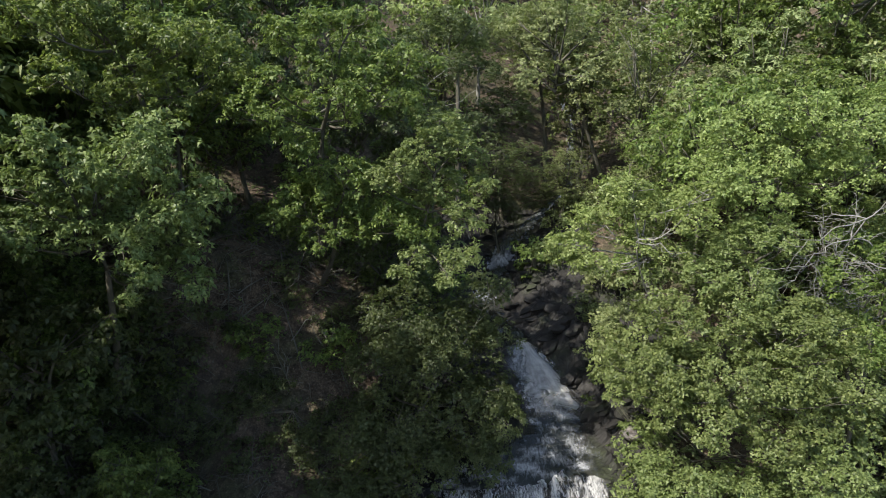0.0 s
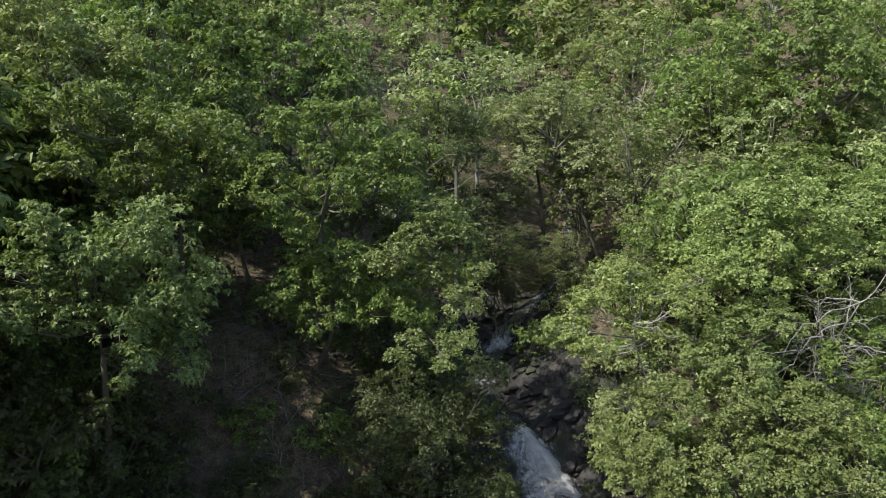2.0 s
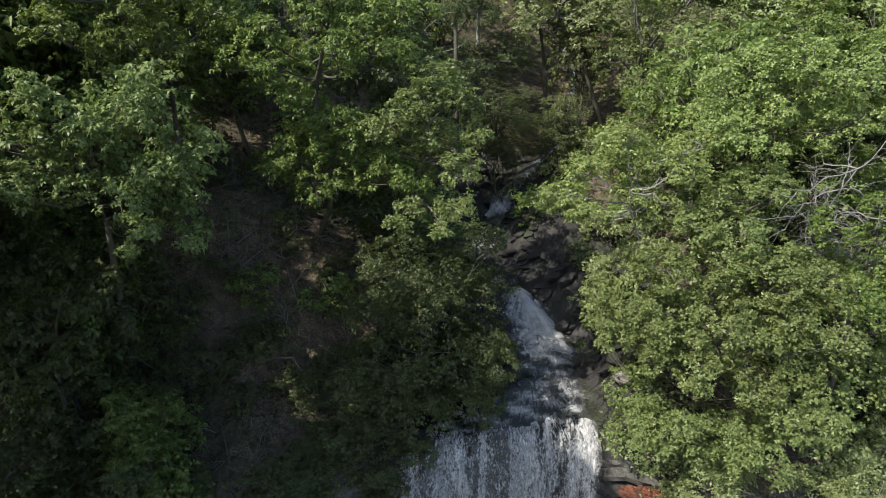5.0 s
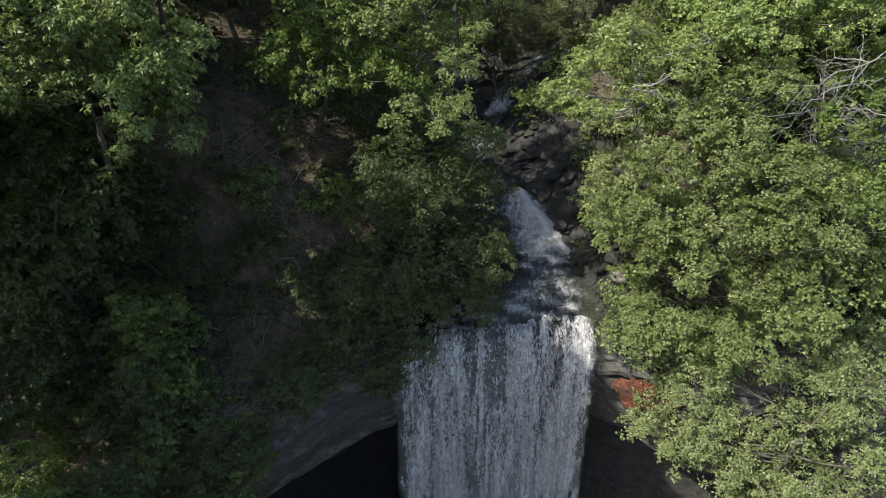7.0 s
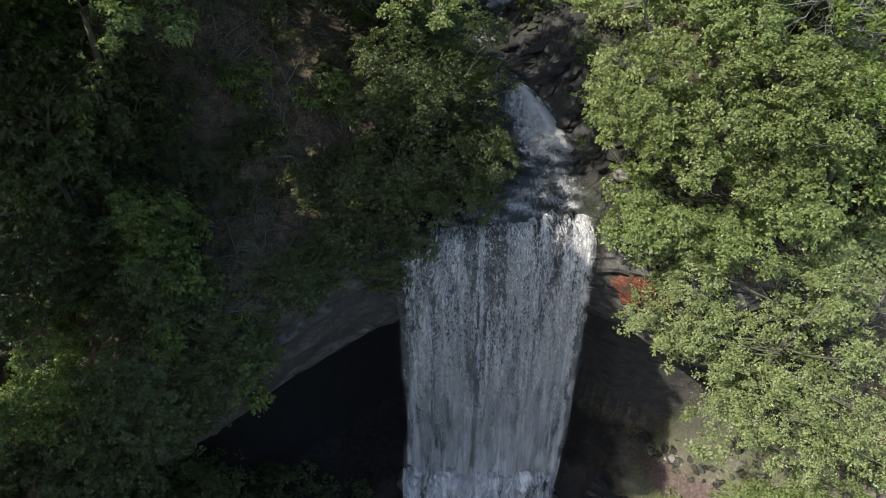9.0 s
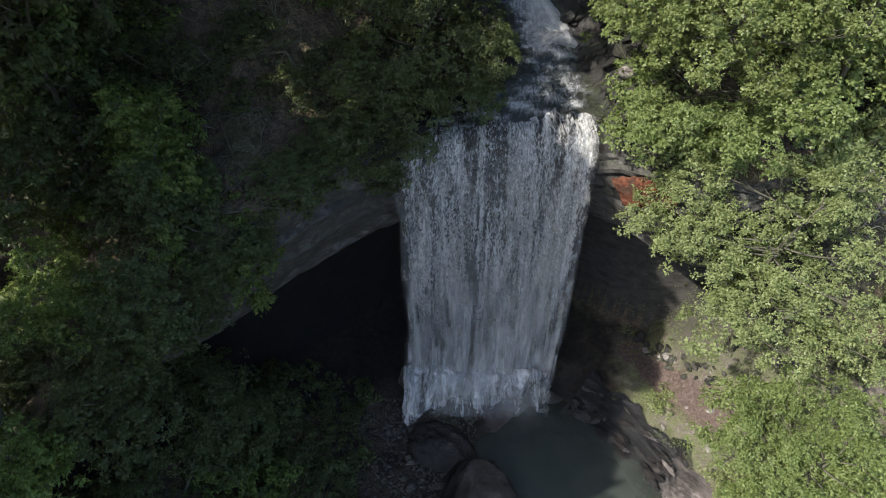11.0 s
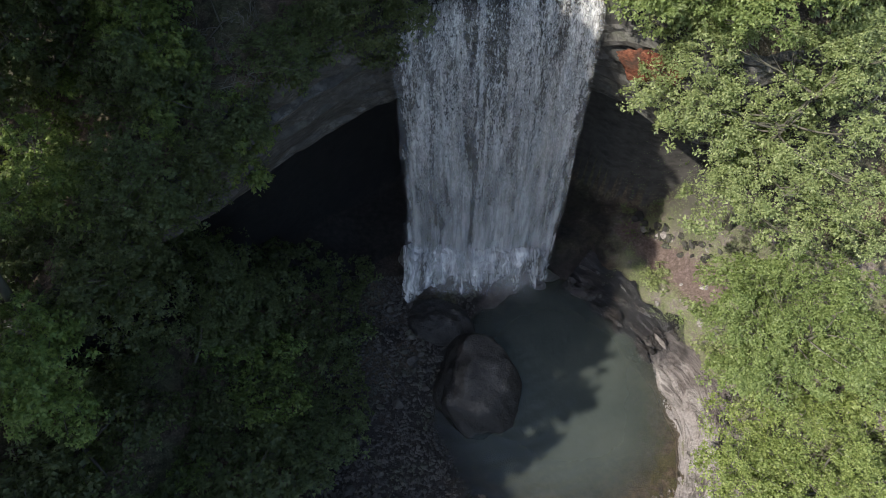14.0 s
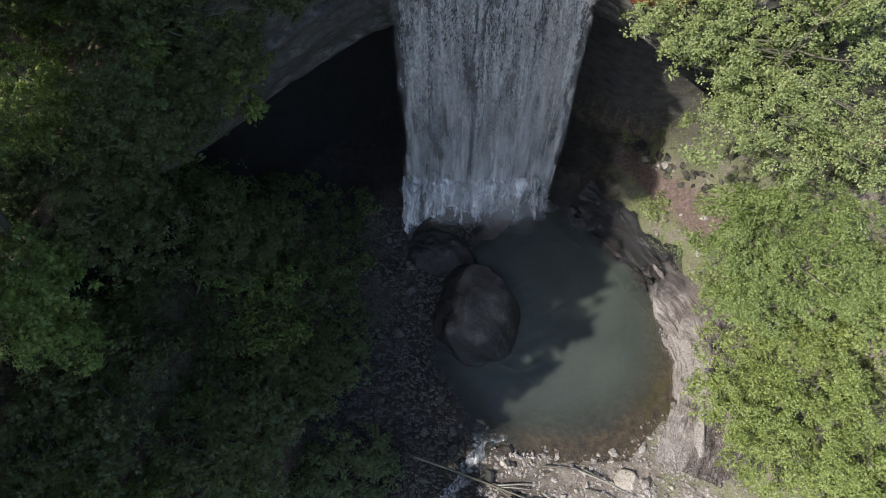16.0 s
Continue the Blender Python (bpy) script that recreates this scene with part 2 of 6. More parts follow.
def ground_material():
    m = Mat("forest_floor")
    litter = m.noise(14, 7, 0.7)
    patch = m.noise(0.45, 6, 0.6)
    col = m.ramp(litter, (0.3, (0.035, 0.026, 0.018)), (0.5, (0.085, 0.062, 0.042)), (0.72, (0.19, 0.15, 0.11)))
    col = m.mix(m.ramp(patch, (0.46, 0.0), (0.62, 0.6)), col, (0.045, 0.058, 0.022))
    col = m.mix(1.0, col, m.ramp(m.noise(2.6, 7, 0.72), (0.36, 0.35), (0.64, 1.3)), "MULTIPLY")
    speck = m.n("TexVoronoi", Scale=7.0)
    m.link(m.coords((1, 1, 0.6)), speck.inputs["Vector"])
    col = m.mix(m.math("MULTIPLY", m.ramp(speck.outputs["Distance"], (0.10, 1.0), (0.24, 0.0)), m.ramp(m.noise(1.4, 5, 0.7), (0.45, 0.0), (0.65, 0.8))), col, (0.24, 0.19, 0.14))
    # the gorge floor is rock and gravel, the slopes above it are soil
    sep = m.n("SeparateXYZ")
    m.link(m.n("NewGeometry").outputs["Position"], sep.inputs[0])
    low = m.ramp(m.math("ADD", m.math("MULTIPLY", sep.outputs[2], 0.5), m.math("MULTIPLY", m.noise(0.8, 5), 0.7)), (0.55, 1.0), (0.8, 0.0))
    # no leaves lie under the overhang: bare shale there, dark to paint its shade
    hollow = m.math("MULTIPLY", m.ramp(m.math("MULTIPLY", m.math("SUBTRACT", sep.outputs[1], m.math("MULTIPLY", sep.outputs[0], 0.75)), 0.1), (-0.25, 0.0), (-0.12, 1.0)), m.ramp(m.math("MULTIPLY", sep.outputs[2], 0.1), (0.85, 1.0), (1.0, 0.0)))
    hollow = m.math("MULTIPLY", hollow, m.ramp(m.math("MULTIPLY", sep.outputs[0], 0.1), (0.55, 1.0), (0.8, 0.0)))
    # the cave's right wall joins the mask, so its shade is painted too
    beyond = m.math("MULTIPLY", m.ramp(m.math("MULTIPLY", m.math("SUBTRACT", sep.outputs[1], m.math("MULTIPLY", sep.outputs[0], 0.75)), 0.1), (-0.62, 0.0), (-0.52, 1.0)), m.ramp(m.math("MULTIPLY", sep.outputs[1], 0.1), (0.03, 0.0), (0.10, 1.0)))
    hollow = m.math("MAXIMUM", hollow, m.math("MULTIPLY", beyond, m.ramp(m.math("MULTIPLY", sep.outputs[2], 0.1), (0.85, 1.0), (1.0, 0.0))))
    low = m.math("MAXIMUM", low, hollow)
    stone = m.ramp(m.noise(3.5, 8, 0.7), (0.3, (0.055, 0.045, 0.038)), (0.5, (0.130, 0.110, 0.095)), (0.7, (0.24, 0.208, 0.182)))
    # wet shale by the fall; the blackening leftward and inward is painted shade
    floor_shade = m.ramp(m.math("ADD", m.math("MULTIPLY", sep.outputs[0], 0.1), m.math("MULTIPLY", m.noise(0.5, 4), 0.4)), (0.36, 0.14), (0.62, 1.0))
    back_shade = m.ramp(m.math("ADD", m.math("MULTIPLY", sep.outputs[1], -0.1), m.math("MULTIPLY", m.noise(0.7, 4), 0.3)), (0.42, 0.16), (0.58, 1.0))
    stone = m.mix(1.0, stone, m.math("MINIMUM", floor_shade, back_shade), "MULTIPLY")
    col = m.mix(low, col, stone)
    # the eroded bank beside the pool is bare, dusty soil
    east = m.ramp(m.math("ADD", m.math("MULTIPLY", sep.outputs[0], 0.1), m.math("MULTIPLY", m.noise(0.9, 5), 0.25)), (0.92, 0.0), (1.02, 1.0))
    height = m.math("MULTIPLY", m.ramp(m.math("MULTIPLY", sep.outputs[2], 0.1), (0.45, 1.0), (0.6, 0.0)), m.ramp(m.math("ADD", m.math("MULTIPLY", sep.outputs[1], -0.1), m.math("MULTIPLY", m.noise(1.3, 4), 0.2)), (0.0, 0.0), (0.14, 1.0)))
    dust = m.ramp(m.noise(5.5, 8, 0.75), (0.32, (0.066, 0.052, 0.047)), (0.5, (0.150, 0.124, 0.115)), (0.68, (0.27, 0.235, 0.216)))
    turf = m.ramp(m.noise(1.1, 6, 0.65), (0.42, 0.0), (0.52, 0.8))
    dust = m.mix(turf, dust, m.ramp(m.noise(16, 5, 0.7), (0.35, (0.062, 0.070, 0.034)), (0.65, (0.165, 0.170, 0.092))))
    col = m.mix(m.math("MULTIPLY", m.math("MULTIPLY", east, height), 0.92), col, dust)
    # a gully of raw, damp earth runs down the bank
    aside = m.math("ADD", m.math("MULTIPLY", m.math("SUBTRACT", sep.outputs[0], 9.0), 0.861), m.math("MULTIPLY", m.math("SUBTRACT", sep.outputs[1], 0.3), 0.51))
    along = m.math("SUBTRACT", m.math("MULTIPLY", m.math("SUBTRACT", sep.outputs[0], 9.0), 0.51), m.math("MULTIPLY", m.math("SUBTRACT", sep.outputs[1], 0.3), 0.861))
    width = m.math("ADD", m.math("ABSOLUTE", aside), m.math("MULTIPLY", m.math("SUBTRACT", m.noise(1.6, 6, 0.7), 0.5), 1.4))
    raw = m.math("MULTIPLY", m.ramp(width, (0.55, 0.92), (0.85, 0.0)), m.ramp(m.math("MULTIPLY", along, 0.1), (-0.05, 0.0), (0.03, 1.0), (0.58, 1.0), (0.7, 0.0)))
    raw = m.math("MULTIPLY", raw, m.ramp(m.math("MULTIPLY", sep.outputs[2], 0.1), (0.35, 1.0), (0.5, 0.0)))
    col = m.mix(raw, col, m.ramp(m.noise(7, 8, 0.75), (0.34, (0.045, 0.030, 0.026)), (0.52, (0.100, 0.070, 0.062)), (0.7, (0.185, 0.145, 0.132))))
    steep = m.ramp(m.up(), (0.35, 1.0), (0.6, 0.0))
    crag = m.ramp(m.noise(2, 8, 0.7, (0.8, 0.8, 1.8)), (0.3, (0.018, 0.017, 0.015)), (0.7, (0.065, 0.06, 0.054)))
    # nearly black crag inside the hollow: shade put into the rock colour
    crag_shade = m.ramp(m.noise(2, 8, 0.7, (0.8, 0.8, 1.8)), (0.3, (0.004, 0.004, 0.004)), (0.7, (0.014, 0.013, 0.012)))
    col = m.mix(steep, col, m.mix(hollow, crag, crag_shade))
    return m.done(m.surface(col, 0.92, m.bump(m.math("ADD", litter, patch), 0.9, 0.08), 0.25))


GROUND = ground_material()


def clay_material():
    m = Mat("red_clay")
    f, g = m.noise(5.5, 9, 0.8, (1, 1, 1.8)), m.noise(1.6, 5, 0.6)
    col = m.ramp(f, (0.36, (0.030, 0.014, 0.010)), (0.48, (0.13, 0.046, 0.026)), (0.58, (0.22, 0.085, 0.048)), (0.7, (0.30, 0.175, 0.12)))
    col = m.mix(m.ramp(g, (0.48, 0.0), (0.62, 0.7)), col, (0.075, 0.055, 0.042))
    return m.done(m.surface(col, 0.9, m.bump(f, 1.0, 0.15), 0.2))


CLAY = clay_material()


def pool_material():
    m = Mat("pool_water")
    ripple = m.noise(4.2, 4, 0.6, (1.0, 0.6, 1.0), warp=1.2)
    swell = m.noise(0.8, 3)
    # rings that spread from the foot of the fall
    rings = m.n("TexWave", Scale=0.55, Distortion=7.0, Detail=4.0)
    rings.wave_type, rings.rings_direction = "RINGS", "Z"
    shift = m.n("Mapping")
    shift.inputs["Location"].default_value = (-1.5, 3.6, 0)
    m.link(m.n("NewGeometry").outputs["Position"], shift.inputs["Vector"])
    m.link(shift.outputs[0], rings.inputs["Vector"])
    nrm = m.bump(m.math("ADD", m.math("ADD", m.math("MULTIPLY", ripple, 0.30), m.math("MULTIPLY", rings.outputs["Fac"], 0.24)), swell), 0.75, 0.16)
    body = m.n("BsdfDiffuse")
    m.link(m.ramp(m.noise(0.35, 4), (0.35, (0.033, 0.040, 0.036)), (0.7, (0.049, 0.056, 0.049))), body.inputs[0])
    clear = m.n("BsdfTransparent")
    clear.inputs[0].default_value = (0.76, 0.69, 0.60, 1)
    # the deeper the water, the less of the bed shows through
    off = m.n("Mapping")
    off.inputs["Location"].default_value = (-5.0 / 5.0, 8.0 / 5.7, 0)
    off.inputs["Scale"].default_value = (1 / 5.0, 1 / 5.7, 0)
    m.link(m.n("NewGeometry").outputs["Position"], off.inputs["Vector"])
    far = m.n("VectorMath")
    far.operation = "LENGTH"
    m.link(off.outputs[0], far.inputs[0])
    depth = m.ramp(m.math("MULTIPLY", m.math("ADD", far.outputs["Value"], m.math("MULTIPLY", m.noise(0.6, 4), 0.2)), 0.7), (0.40, 0.95), (0.56, 0.82), (0.70, 0.52), (0.79, 0.22))
    mixed = m.n("MixShader")
    m.link(depth, mixed.inputs[0])
    m.link(clear.outputs[0], mixed.inputs[1])
    m.link(body.outputs[0], mixed.inputs[2])
    # the film of the surface mirrors the sky over deep and shallow water alike
    gloss, film, wet = m.n("BsdfGlossy", Roughness=0.12), m.n("Fresnel", IOR=1.33), m.n("MixShader")
    m.link(nrm, gloss.inputs["Normal"])
    m.link(nrm, film.inputs["Normal"])
    m.link(film.outputs[0], wet.inputs[0])
    m.link(mixed.outputs[0], wet.inputs[1])
    m.link(gloss.outputs[0], wet.inputs[2])
    return m.done(wet)


POOL = pool_material()


def fall_material(name, seed, low, high, scale=2.6, haze=0.0, ragged=0.0, white=0.58, sides=None, stretch=1.0):
    """Falling water: white threads with clear gaps between them."""
    m = Mat(name)
    mp = m.n("Mapping")
    mp.inputs["Location"].default_value = (seed * 7.3, seed * 3.1, seed)
    m.link(m.n("TexCoord").outputs["UV"], mp.inputs["Vector"])
    def streak(sx, sz, detail, warp):
        st = m.n("Mapping")
        st.inputs["Scale"].default_value = (sx, sz * stretch, 1)
        m.link(mp.outputs[0], st.inputs["Vector"])
        node = m.n("TexNoise", Scale=scale, Detail=detail, Roughness=0.62, Distortion=warp)
        m.link(st.outputs[0], node.inputs["Vector"])
        return node.outputs["Fac"]
    column = streak(0.62, 0.045, 3, 0.35)
    thread = streak(1.9, 0.16, 4, 0.5)
    lump = streak(1.3, 0.50, 4, 0.8)
    spot = streak(4.6, 1.9, 5, 0.9)
    if haze:
        down = m.n("SeparateXYZ")
        m.link(m.n("TexCoord").outputs["UV"], down.inputs[0])
        fallen = m.math("DIVIDE", down.outputs[1], 14.0)
        # threads run together into soft bands lower down
        merged = m.ramp(fallen, (0.15, 0.0), (0.65, 0.8))
        thread = m.mix(merged, thread, streak(1.0, 0.06, 1, 0.3))
        lump = m.mix(merged, lump, streak(0.9, 0.22, 1, 0.5))
    f = m.math("ADD", m.math("MULTIPLY", column, 0.46), m.math("ADD", m.math("MULTIPLY", thread, 0.28), m.math("MULTIPLY", lump, 0.26)))
    if haze:
        # crisp and broken where it tips over, softened by spray further down
        crisp = m.ramp(fallen, (0.02, 1.0), (0.5, 0.5), (0.85, 0.12))
        f = m.math("ADD", f, m.math("MULTIPLY", m.math("MULTIPLY", m.math("SUBTRACT", spot, 0.5), 0.62), crisp))
        f = m.math("ADD", f, m.math("MULTIPLY", m.math("POWER", fallen, 2.0), haze))
    a = m.ramp(f, (low, 0.0), (high, 1.0))
    if haze:
        a = m.math("MULTIPLY", a, m.ramp(fallen, (0.05, 1.0), (0.35, 0.84), (0.7, 0.74), (1.0, 1.0)))
    if sides:
        # frayed at both sides
        run = m.n("SeparateXYZ")
        m.link(m.n("TexCoord").outputs["UV"], run.inputs[0])
        rim = m.math("MINIMUM", m.math("SUBTRACT", run.outputs[0], sides[0]), m.math("SUBTRACT", sides[1], run.outputs[0]))
        rim = m.math("ADD", rim, m.math("MULTIPLY", m.math("SUBTRACT", lump, 0.5), sides[2]))
        a = m.math("MULTIPLY", a, m.ramp(rim, (-0.05, 0.0), (0.35, 1.0)))
    if ragged:
        # splashes that tear off unevenly
        run = m.n("SeparateXYZ")
        m.link(m.n("TexCoord").outputs["UV"], run.inputs[0])
        tear = m.math("ADD", m.math("DIVIDE", run.outputs[1], 3.0), m.math("MULTIPLY", m.math("SUBTRACT", streak(0.9, 0.5, 5, 0.8), 0.5), ragged))
        a = m.math("MULTIPLY", a, m.ramp(tear, (0.62, 1.0), (0.98, 0.0)))
    p = m.surface(m.ramp(f, (low, (0.20, 0.205, 0.21)), (high + 0.10, (white, white * 0.985, white * 0.955))), 0.55, None, 0.3)
    tr = m.n("BsdfTranslucent")
    tr.inputs[0].default_value = (0.72, 0.715, 0.70, 1)
    water = m.n("MixShader", Fac=0.2)
    m.link(p.outputs[0], water.inputs[1])
    m.link(tr.outputs[0], water.inputs[2])
    mixed = m.n("MixShader")
    m.link(a, mixed.inputs[0])
    m.link(m.n("BsdfTransparent").outputs[0], mixed.inputs[1])
    m.link(water.outputs[0], mixed.inputs[2])
    return m.done(mixed)


FOAM = fall_material("foam", 4, 0.36, 0.54, ragged=1.1, white=0.88)
FOAM_THIN = fall_material("foam_thin", 5, 0.44, 0.62, ragged=1.4, white=0.88)
CASCADE = fall_material("cascade_water", 6, 0.22, 0.60, 1.7, ragged=1.1, white=0.56, sides=(1.9, 4.1, 1.6), stretch=5.0)
FALL = [fall_material("falling_water", 1, 0.41, 0.58, haze=0.10, sides=(0, 7.2, 1.0)), fall_material("falling_water_threads", 2, 0.47, 0.62, haze=0.05, sides=(0, 7.2, 1.0)), fall_material("falling_water_spray", 3, 0.53, 0.66, 3.4, haze=0.001, sides=(0, 7.2, 1.0))]


def creek_material(name, bias=0.0, white_level=0.52, brink=0.0):
    m = Mat(name)
    f = m.noise(4.5, 6, 0.65, (1.4, 0.7, 0.7), warp=0.8)
    g = m.noise(1.1, 4, 0.6, (1.2, 0.6, 0.6))
    slope = m.ramp(m.up(), (0.86, 1.0), (0.99, 0.0))
    mixed = m.math("ADD", m.math("MULTIPLY", f, 0.55), m.math("MULTIPLY", g, 0.30))
    fine = m.noise(16, 5, 0.7, (1.5, 0.6, 0.6), warp=0.5)
    mixed = m.math("ADD", mixed, m.math("MULTIPLY", m.math("SUBTRACT", fine, 0.5), 0.22))
    run = m.n("SeparateXYZ")
    m.link(m.n("TexCoord").outputs["UV"], run.inputs[0])
    if brink:
        # shallow, dark water spreads over the flat rock before the brink
        bias = m.math("ADD", m.ramp(m.math("MULTIPLY", run.outputs[1], 0.1), (0.06, -brink), (0.26, -brink), (0.33, 0.0)), bias)
    white = m.ramp(m.math("ADD", mixed, m.math("ADD", m.math("MULTIPLY", slope, 0.24), bias)), (0.46, 0.0), (0.66, 0.45), (0.86, 1.0))
    col = m.mix(white, (0.022, 0.024, 0.022), (white_level, white_level * 1.02, white_level * 1.05))
    p = m.surface(col, m.ramp(white, (0.0, 0.08), (1.0, 0.6)), m.bump(f, 0.6, 0.08), 0.5)
    # thin, broken water along both banks
    shallow = m.math("ADD", m.math("ABSOLUTE", run.outputs[0]), m.math("MULTIPLY", m.math("SUBTRACT", m.noise(5, 6, 0.7), 0.5), 1.5))
    mixed = m.n("MixShader")
    m.link(m.ramp(shallow, (0.45, 1.0), (0.95, 0.0)), mixed.inputs[0])
    m.link(m.n("BsdfTransparent").outputs[0], mixed.inputs[1])
    m.link(p.outputs[0], mixed.inputs[2])
    return m.done(mixed)


CREEK = creek_material("creek_water", -0.04, 0.5, 0.34)
RIFFLE = creek_material("riffle_water", 0.08, 0.5)


def mist_material():
    m = Mat("spray_mist")
    uv = m.n("SeparateXYZ")
    m.link(m.n("TexCoord").outputs["UV"], uv.inputs[0])
    fade = m.math("MULTIPLY", m.ramp(uv.outputs[1], (0.0, 0.0), (0.35, 1.0), (1.0, 0.0)), m.ramp(uv.outputs[0], (0.0, 0.0), (0.15, 1.0), (0.85, 1.0)))
    edge = m.ramp(uv.outputs[0], (0.85, 1.0), (1.0, 0.0))
    a = m.math("MULTIPLY", m.math("MULTIPLY", fade, edge), m.ramp(m.noise(0.9, 5, 0.6), (0.38, 0.0), (0.72, 0.22)))
    p = m.n("BsdfDiffuse")
    p.inputs[0].default_value = (0.70, 0.67, 0.635, 1)
    mixed = m.n("MixShader")
    m.link(a, mixed.inputs[0])
    m.link(m.n("BsdfTransparent").outputs[0], mixed.inputs[1])
    m.link(p.outputs[0], mixed.inputs[2])
    return m.done(mixed)


MIST = mist_material()


# ---- shape helpers ----
def link_mesh(name, verts, faces, material, parent=None, smooth=True, uv=None):
    me = bpy.data.meshes.new(name)
    me.from_pydata([tuple(v) for v in np.asarray(verts).tolist()], [], [tuple(f) for f in np.asarray(faces).tolist()] if isinstance(faces, np.ndarray) else faces)
    me.materials.append(material)
    if smooth:
        me.polygons.foreach_set("use_smooth", [True] * len(me.polygons))
    if uv is not None:
        layer = me.uv_layers.new(name="flow")
        loops = np.zeros(len(me.loops), np.int32)
        me.loops.foreach_get("vertex_index", loops)
        layer.data.foreach_set("uv", np.asarray(uv, np.float32)[loops].ravel())
    ob = new(name, me)
    ob.parent = parent
    return ob


def thing(name, place, label, category, group="", kind="", turn=0.0):
    ob = new(name)
    ob.empty_display_size = 0.2
    ob.matrix_basis = pose(*place, 0, 0, turn)
    return tagged(ob, label, category, group, kind)


def smooth_step(a, b, v):
    s = np.clip((v - a) / (b - a), 0, 1)
    return s * s * (3 - 2 * s)


def wave(x, y, seed, scale=1.0):
    """Smooth uneven relief, about -1 to 1."""
    rng = np.random.RandomState(seed)
    out = np.zeros(np.broadcast(x, y).shape)
    for k in range(7):
        a, f, p = rng.uniform(0, 6.28), scale * 1.55 ** k * rng.uniform(0.8, 1.2), rng.uniform(0, 6.28)
        q = rng.uniform(0, 6.28)
        out += np.sin((x * math.cos(a) + y * math.sin(a)) * f + p) * np.cos((x * math.sin(a) - y * math.cos(a)) * f * 0.83 + q) * 0.68 ** k
    return out * 0.45


def tube(points, radii, sides=7):
    """Vertices and faces of a bent, tapered pipe."""
    pts, n = np.asarray(points, float), len(points)
    tang = np.gradient(pts, axis=0)
    tang /= np.linalg.norm(tang, axis=1)[:, None] + 1e-9
    ref = np.where(np.abs(tang[:, 2:3]) > 0.9, [[1.0, 0, 0]], [[0, 0, 1.0]])
    side = np.cross(tang, ref)
    side /= np.linalg.norm(side, axis=1)[:, None] + 1e-9
    other = np.cross(tang, side)
    ang = np.linspace(0, 2 * math.pi, sides, endpoint=False)
    ring = side[:, None] * np.cos(ang)[None, :, None] + other[:, None] * np.sin(ang)[None, :, None]
    v = (pts[:, None] + ring * np.asarray(radii)[:, None, None]).reshape(-1, 3)
    f = [(i * sides + j, i * sides + (j + 1) % sides, (i + 1) * sides + (j + 1) % sides, (i + 1) * sides + j) for i in range(n - 1) for j in range(sides)]
    f.append(tuple(range((n - 1) * sides, n * sides)))
    return v, f


def join(pieces):
    vs, fs, k = [], [], 0
    for v, f in pieces:
        vs.append(v)
        fs += [tuple(i + k for i in q) for q in f]
        k += len(v)
    return np.concatenate(vs), fs


def grid_faces(nu, nv):
    """Quads of a grid whose vertices run v fastest."""
    i, j = np.meshgrid(np.arange(nu - 1), np.arange(nv - 1), indexing="ij")
    a = (i * nv + j).ravel()
    return np.stack([a, a + nv, a + nv + 1, a + 1], 1)


# ---- the land ----
LIP_X = [-60, -26, -18, -12, -8.8, -6.7, -5.4, -3.9, -2.0, 0.0, 2.0, 4.0, 5.9, 7.2, 8.3, 10, 13, 20, 60]
LIP_Y = [-16, -12, -10.8, -9.5, -7.8, -6.0, -4.3, -2.7, -1.3, -0.25, 0.05, 0.0, -0.7, -1.7, -2.7, -3.5, -3.2, -2.0, 4]
CREEK_Y = [-40, 0, 2.4, 3.5, 6, 9, 10.2, 11.4, 13.2, 14.6, 18, 22, 30, 45, 90, 700]
CREEK_X = [1.9, 1.9, 4.1, 4.1, 3.1, 2.1, 1.8, 1.8, 2.6, 3.1, 5.0, 7.6, 9.0, 8.0, 6.0, 0.0]
CREEK_Z = [13.3, 13.3, 14.2, 14.55, 16.0, 16.15, 16.25, 16.8, 16.9, 17.7, 18.4, 19.6, 22.5, 29.0, 54.0, 160.0]


def lip_y(x):
    return np.interp(x, LIP_X, LIP_Y)


def creek_x(y):
    return np.interp(y, CREEK_Y, CREEK_X)


def creek_z(y):
    return np.interp(y, CREEK_Y, CREEK_Z)


def upper(x, y):
    """The land above the cliff."""
    d = x - creek_x(y)
    wide = np.interp(y, [0, 1.5, 3, 6], [3.7, 3.2, 1.5, 1.1])
    out = np.maximum(np.abs(d) - wide, 0)
    steep = np.where(d < 0, 0.46, 0.50)
    rise = steep * 38 * (1 - np.exp(-out / 38)) + 0.25 * smooth_step(0.0, 0.8, out)
    near = 0.12 + 0.88 * smooth_step(-6, 5, y)
    bumps = 0.16 * wave(x, y, 3, 0.9) * smooth_step(0, 2.5, out) + 1.1 * wave(x, y, 4, 0.09) * smooth_step(4, 20, out)
    fall_off = 0.75 * np.clip(-6.8 - x, 0, 9) * smooth_step(5, -3, y)
    return creek_z(y) + rise * near + bumps - fall_off


def pool_r(x, y):
    """1 at the water's edge, less inside."""
    dx, dy = (x - 5.0) / 5.0, (y + 9.0) / 5.7
    return np.hypot(dx, dy) * (1 + 0.06 * np.sin(3 * np.arctan2(dy, dx) + 0.6) + 0.025 * np.sin(7 * np.arctan2(dy, dx) + 1.0) + 0.02 * np.sin(13 * np.arctan2(dy, dx)))


